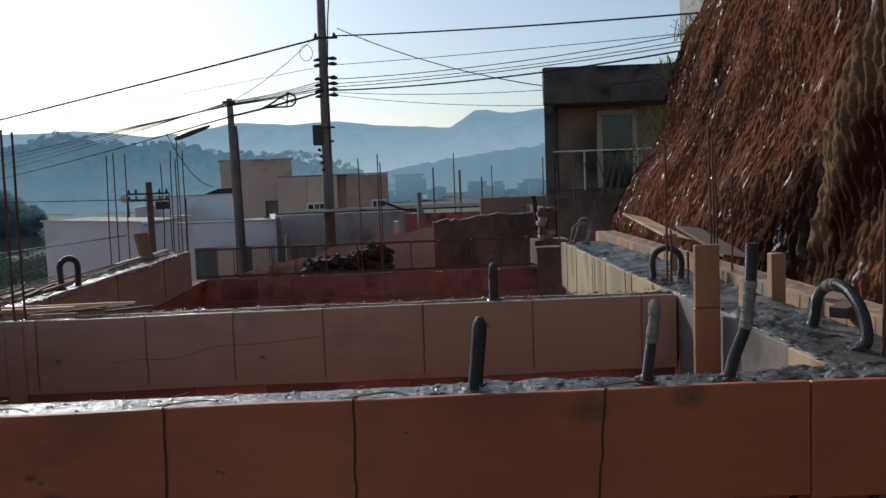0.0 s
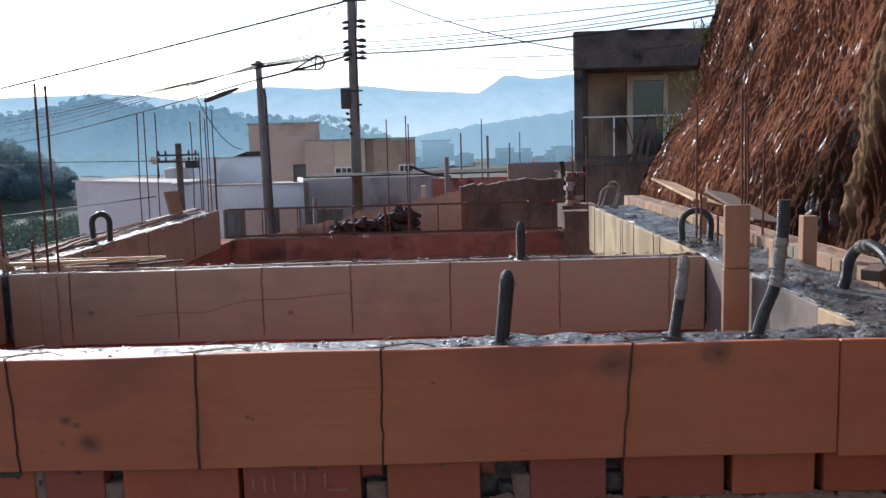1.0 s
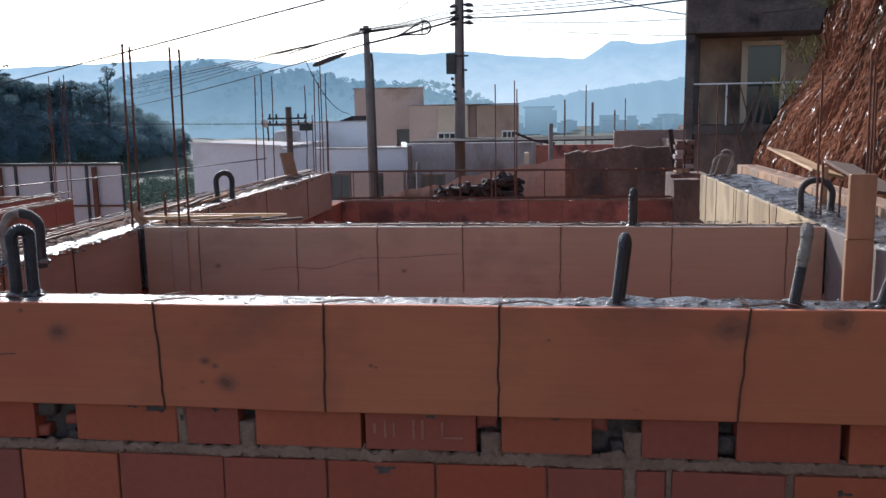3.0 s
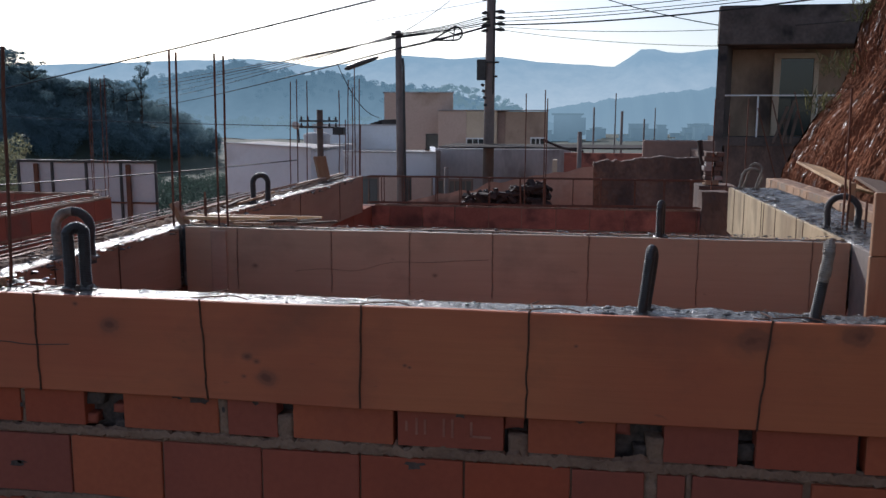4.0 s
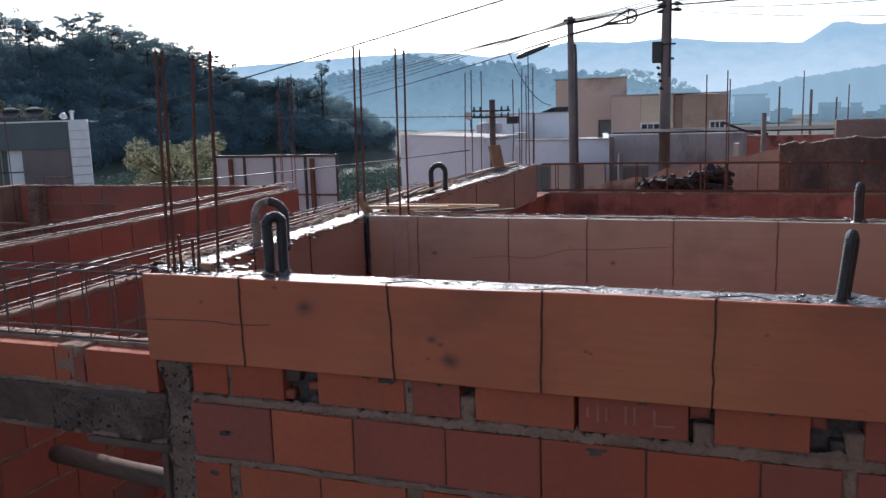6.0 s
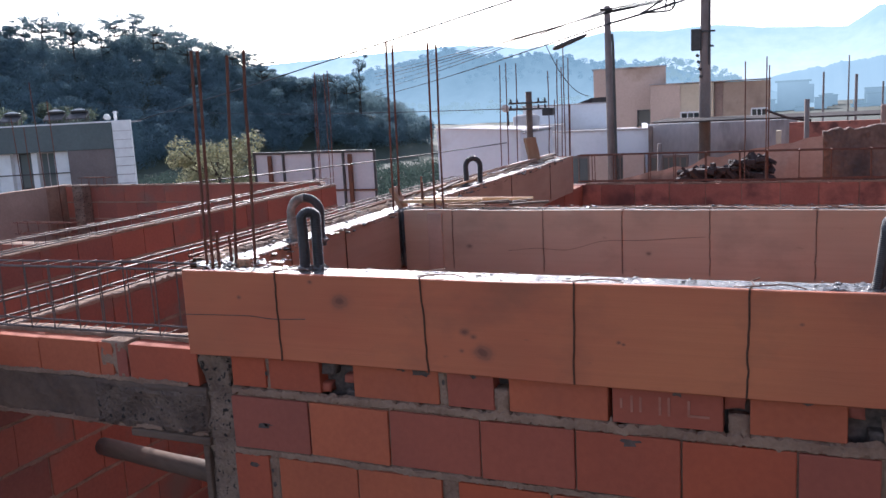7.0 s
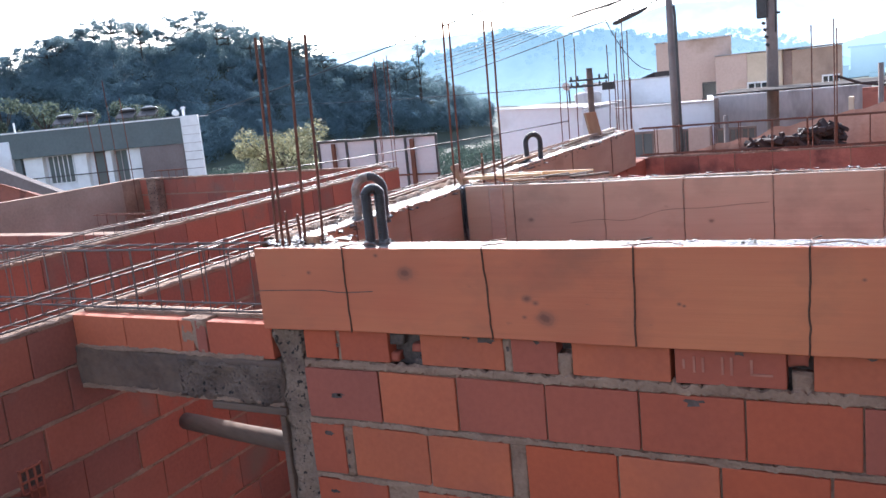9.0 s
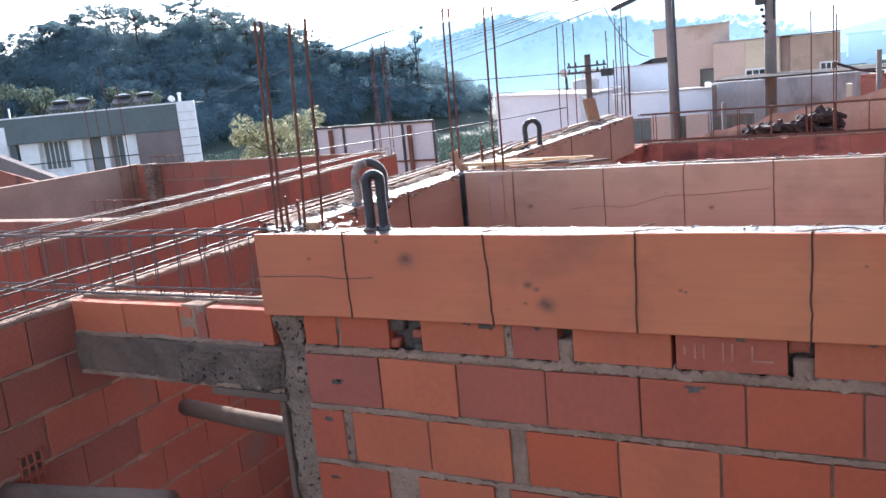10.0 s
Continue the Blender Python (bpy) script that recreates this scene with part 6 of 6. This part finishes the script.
rng = random.Random(11)


def brick_at(parent, centre, size, turn=0.0):
    kinds = OLD_BRICKS if parent in (wall_back, wall_middle, wall_right) else ROOM_BRICKS if parent in (wall_porch, wall_far, wall_cross, wall_end, wall_left) else BRICKS
    ob = new("brick", kinds[rng.randrange(len(kinds))])
    ob.parent = parent
    ob.matrix_world = pose(*centre, rng.uniform(-0.5, 0.5), rng.uniform(-0.5, 0.5), turn + rng.uniform(-0.5, 0.5)) @ Matrix.Diagonal((*size, 1))
    return ob


def lay(parent, axis, a, b, c, depth, z_top, courses, shift=0.5, drop=0.0, first=None, skip=()):
    """Courses of bricks along axis, from z_top down; c is the wall's middle across. first: the joints of the top courses."""
    for k in range(courses):
        z = z_top - BRICK_H / 2 - k * COURSE
        joints = list(first[k]) if first and k < len(first) else None
        if not joints:
            off = (BRICK_L * shift) * (k % 2) + rng.uniform(-0.03, 0.03)
            joints, s = [a], a + (BRICK_L - off if off > 0.06 else BRICK_L)
            while s < b - 0.06:
                joints.append(s)
                s += BRICK_L + rng.uniform(-0.006, 0.010)
            joints.append(b)
        for s0, s1 in zip(joints, joints[1:]):
            if s1 - s0 < 0.03 or (k, round(s0, 2)) in skip:
                continue
            gap = 0.004 + 0.004 * rng.random() + (0.012 if rng.random() < drop else 0)
            mid = (s0 + s1) / 2
            out = c + rng.uniform(-0.003, 0.003)
            size = (s1 - s0 - gap, depth, BRICK_H)
            if axis == "x":
                brick_at(parent, (mid, out, z), size)
            else:
                brick_at(parent, (out, mid, z), size, 90)


# front wall: courses as they were laid round the patched gaps; o marks the orange bricks
ORANGE_BRICKS = [brick_mesh("brick", ORANGE, 9.0 * k) for k in range(3)]


def front_course(z0, z1, spans, tints):
    for (s0, s1), tint in zip(spans, tints + "r" * len(spans)):
        gap = 0.004 + 0.003 * rng.random()
        ob = brick_at(wall_front, ((s0 + s1) / 2, 0.099 + rng.uniform(-0.003, 0.003), (z0 + z1) / 2), (s1 - s0 - gap, 0.138, z1 - z0))
        if tint == "o":
            ob.data = ORANGE_BRICKS[rng.randrange(3)]


front_course(2.384, 2.497, ((-0.873, -0.727), (-0.717, -0.508), (-0.386, -0.073), (-0.047, 0.114), (0.156, 0.467), (0.474, 0.788), (0.853, 1.104), (1.229, 1.433), (1.475, 1.742), (1.76, 1.98), (2.0, 2.19)), "rrorororro")
front_course(2.155, 2.344, ((-0.888, -0.570), (-0.568, -0.264), (-0.262, 0.056), (0.058, 0.362), (0.363, 0.671), (0.673, 0.979), (0.981, 1.186), (1.217, 1.298), (1.312, 1.608), (1.628, 1.92), (1.94, 2.19)), "rorrrrrrro")
front_course(1.934, 2.127, ((-0.893, -0.745), (-0.711, -0.396), (-0.393, -0.082), (-0.028, 0.284), (0.286, 0.594), (0.597, 0.897), (0.90, 1.20), (1.21, 1.51), (1.52, 1.83), (1.84, 2.19)), "roororro")
front_course(1.718, 1.907, ((-0.893, -0.580), (-0.456, -0.157), (-0.10, 0.21), (0.215, 0.52), (0.525, 0.83), (0.84, 1.14), (1.15, 1.45), (1.46, 1.76), (1.77, 2.19)), "rorrorr")
lay(wall_front, "x", -0.875, 2.2, 0.099, 0.138, 1.692, 7)
lay(wall_middle, "x", -0.9, 2.14, 1.648, 0.138, 2.492, 12)
lay(wall_back, "x", -1.09, 2.13, 5.65, 0.144, 2.494, 12)
lay(wall_left, "y", 0.2, 5.58, -1.02, 0.142, 2.492, 12)
lay(wall_right, "y", 0.2, 4.65, 2.295, 0.222, 2.492, 12)
lay(wall_porch, "y", -2.4, 5.55, -2.175, 0.134, 2.478, 11)
lay(wall_far, "y", -0.58, 5.40, -3.575, 0.134, 2.53, 10)
lay(wall_cross, "x", -7.6, -3.66, 2.08, 0.134, 2.49, 8)
lay(wall_end, "x", -7.6, -3.9, 5.78, 0.134, 2.53, 10)

# bricks over the lintel, their tops in the sun
lintel_wall = core("wall_lintel", "short run of orange bricks on a concrete lintel", -2.11, -1.09, 0.045, 0.15, 2.50, 2.362)
for s0, s1 in ((-2.10, -1.80), (-1.795, -1.49), (-1.485, -1.42), (-1.40, -1.35), (-1.34, -1.025)):
    brick_at(lintel_wall, ((s0 + s1) / 2, 0.102, 2.434), (s1 - s0, 0.138, 0.138)).data = (ORANGE_BRICKS if s1 < -1.4 else BRICKS)[rng.randrange(3)]

part("mortar_bed", rough_box(-2.1, -1.05, 0.10, 0.175, 2.495, 2.516, 0.012), MORTAR, lintel_wall, smooth=True)
part("mortar_patch", rough_box(-1.47, -1.345, 0.036, 0.12, 2.372, 2.512, 0.014), MORTAR, lintel_wall, smooth=True)

# dusty bricks lying flat along the foot of the cut
DUSTY = brick_mesh("brick", DUSTBRICK, 40.0)
s = 0.22
while s < 5.5:
    L = 0.20 + rng.uniform(-0.01, 0.01)
    ob = new("brick", DUSTY)
    ob.parent = brick_row
    ob.matrix_world = pose(2.71, s + L / 2, 2.752, 0, 0, 90 + rng.uniform(-1.5, 1.5)) @ Matrix.Diagonal((L - 0.008, 0.17, 0.10, 1))
    s += L
cap = sheet(60, 4, lambda u, v: (2.63 + 0.17 * v + 0.012 * wob(u * 60, v), 0.22 + 5.3 * u, 2.806 + 0.012 * wob(u * 90, v * 3) - 0.012 * (v in (0, 1))))
part("mortar_bed", cap, MORTAR, brick_row, "grey mortar smeared over the brick row")


# ---- mortar beds, squeezed proud and uneven ----
def bed(parent, axis, a, b, face, z, thick, out, seed=0.0, mat=MORTAR):
    """A wavy mortar joint on a wall face; out: which way the face looks (+1 or -1 across)."""
    n = max(6, int((b - a) / (0.009 if axis == "x" else 0.02)))

    def f(u, v):
        s = a + (b - a) * u
        half = thick / 2 * (1 + 0.9 * wob(s * 9, seed, v > 0.5) + 0.8 * wob(s * 37, seed + 3, v > 0.5) + 0.6 * wob(s * 90, seed + 5, v > 0.5))
        zz = z + (v - 0.5) * 2 * half + 0.004 * wob(s * 2.2, seed + 7)
        bulge = (0.001 + 0.0025 * max(0, wob(s * 14, v * 2, seed))) * (1 - (2 * v - 1) ** 4) - 0.012 * (abs(2 * v - 1) > 0.95)
        c = face + out * bulge
        return (s, c, zz) if axis == "x" else (c, s, zz)
    return part("mortar_bed", sheet(n, 5, f), mat, parent)


bed(wall_front, "x", -0.88, 0.12, 0.031, 2.364, 0.034, -1, 1)
bed(wall_front, "x", 0.10, 1.12, 0.030, 2.365, 0.044, -1, 3)
bed(wall_front, "x", 1.08, 2.2, 0.030, 2.365, 0.040, -1, 4)
bed(wall_front, "x", -0.89, 2.2, 0.031, 2.141, 0.030, -1, 6)
bed(wall_front, "x", -0.89, 2.2, 0.031, 1.921, 0.030, -1, 7)
for k in range(0, 4):
    bed(wall_front, "x", -0.88, 2.2, 0.031, 1.704 - k * COURSE, 0.026, -1, 8 + k)
for k in range(0, 6):
    bed(wall_porch, "y", -2.4, 0.03, -2.108, 2.478 - k * COURSE + 0.008, 0.024, 1, 20 + k)
    bed(wall_porch, "y", 0.17, 5.5, -2.108, 2.478 - k * COURSE + 0.008, 0.024, 1, 30 + k)
    bed(wall_far, "y", -0.58, 5.4, -3.508, 2.53 - k * COURSE + 0.008, 0.028, 1, 40 + k)
for k in range(0, 3):
    bed(wall_back, "x", -0.92, 2.1, 5.578, 2.494 - k * COURSE + 0.008, 0.02, -1, 50 + k)
    bed(wall_end, "x", -7.6, -3.9, 5.713, 2.53 - k * COURSE + 0.008, 0.024, -1, 60 + k)
bed(lintel_wall, "x", -2.1, -1.07, 0.028, 2.366, 0.022, -1, 71)
bed(lintel_wall, "x", -2.1, -1.0, 0.026, 2.186, 0.022, -1, 72)
for x0, x1, z0, z1, amp in ((-0.083, -0.027, 1.93, 2.13, 0.008), (-0.075, -0.045, 2.375, 2.49, 0.008), (0.112, 0.158, 2.37, 2.455, 0.012), (0.80, 0.85, 2.37, 2.43, 0.012), (1.19, 1.225, 2.14, 2.36, 0.010), (1.185, 1.235, 2.37, 2.45, 0.016), (-0.735, -0.708, 2.37, 2.49, 0.006), (0.49, 0.57, 2.325, 2.372, 0.008), (-0.155, -0.10, 1.70, 1.92, 0.008), (1.30, 1.314, 2.15, 2.35, 0.005), (-0.75, -0.712, 1.93, 2.12, 0.006)):
    part("mortar_patch", rough_box(x0, x1, 0.034, 0.12, z0, z1, amp), MORTAR, wall_front, smooth=True)
# dark backing blocks behind the gaps, coloured as the shade inside them
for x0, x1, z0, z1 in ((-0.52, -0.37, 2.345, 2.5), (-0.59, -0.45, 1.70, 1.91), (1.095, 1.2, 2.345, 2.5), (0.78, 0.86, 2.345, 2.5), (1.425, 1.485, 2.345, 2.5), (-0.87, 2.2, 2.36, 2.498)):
    part("hollow", rough_box(x0, x1, 0.085, 0.15, z0, z1, 0.008), CHIP, wall_front, "dark backing standing for shade in broken-out gaps", smooth=True)
# crumbs of mortar and brick left in the broken-out gaps
rg = random.Random(19)
for cx, cz in ((-0.49, 2.47), (-0.41, 2.44), (-0.40, 2.38), (-0.50, 2.40), (1.12, 2.47), (1.17, 2.40), (0.81, 2.47), (1.455, 2.42), (-0.47, 1.80), (-0.56, 1.88)):
    w = rg.uniform(0.015, 0.03)
    part("fragment", rough_box(cx - w, cx + w, 0.045, 0.09, cz - w * 0.8, cz + w * 0.8, 0.012), rg.choice((BRICK, CHIP, CHIP)), wall_front, smooth=True)


def chip(parent, x, z, r, squash=0.6, y=0.0275):
    bm = bmesh.new()
    bmesh.ops.create_circle(bm, cap_ends=True, radius=r, segments=12)
    for v in bm.verts:
        k = 1 + 1.3 * wob(v.co.x * 120, v.co.y * 120, x * 5)
        v.co = Vector((x + v.co.x * 1.3 * k, y, z + v.co.y * squash * k))
    part("chip", bm, CHIP, parent)


for cx, cz, cr in ((-0.753, 2.243, 0.016), (-0.735, 2.25, 0.010), (-0.81, 2.093, 0.016), (-0.82, 1.859, 0.013), (0.529, 2.328, 0.016), (0.06, 2.492, 0.014), (-0.13, 2.486, 0.018), (-0.20, 2.493, 0.012), (1.75, 2.30, 0.012), (0.66, 2.488, 0.014), (1.0, 2.49, 0.012)):
    chip(wall_front, cx, cz, cr)
for cx, cz, cr in ((-0.733, 2.08, 0.003), (-0.728, 2.03, 0.004), (-0.735, 1.97, 0.003), (-0.724, 2.44, 0.003), (-0.06, 2.46, 0.004), (-0.39, 2.42, 0.003)):
    chip(wall_front, cx, cz, cr, 2.2)
for k, (x, h) in enumerate(((0.50, 0.03), (0.53, 0.05), (0.555, 0.045), (0.61, 0.055), (0.635, 0.055), (0.69, 0.045))):
    part("chalk_mark", boxed(x, x + 0.007, 0.0265, 0.0285, 2.445 - h / 2, 2.445 + h / 2, bevel=0), CHALK, wall_front)
part("chalk_mark", boxed(0.69, 0.75, 0.0265, 0.0285, 2.42, 2.427, bevel=0), CHALK, wall_front)

# open end of a hollow brick in the porch wall
cells = bmesh.new()
for k in range(4):
    box(cells, -2.112, -2.098, -0.345 + 0.034 * k - 0.004, -0.345 + 0.034 * k + 0.004, 1.79, 1.95)
for k in range(4):
    box(cells, -2.112, -2.098, -0.349, -0.239, 1.79 + 0.051 * k - 0.004, 1.79 + 0.051 * k + 0.004)
part("brick_end", cells, ROOMBRICK, wall_porch, "open cells of a hollow brick")
# thin dark sheet paints the shade within the cells
part("hollow", boxed(-2.109, -2.106, -0.345, -0.243, 1.79, 1.945, bevel=0), CHIP, wall_porch)
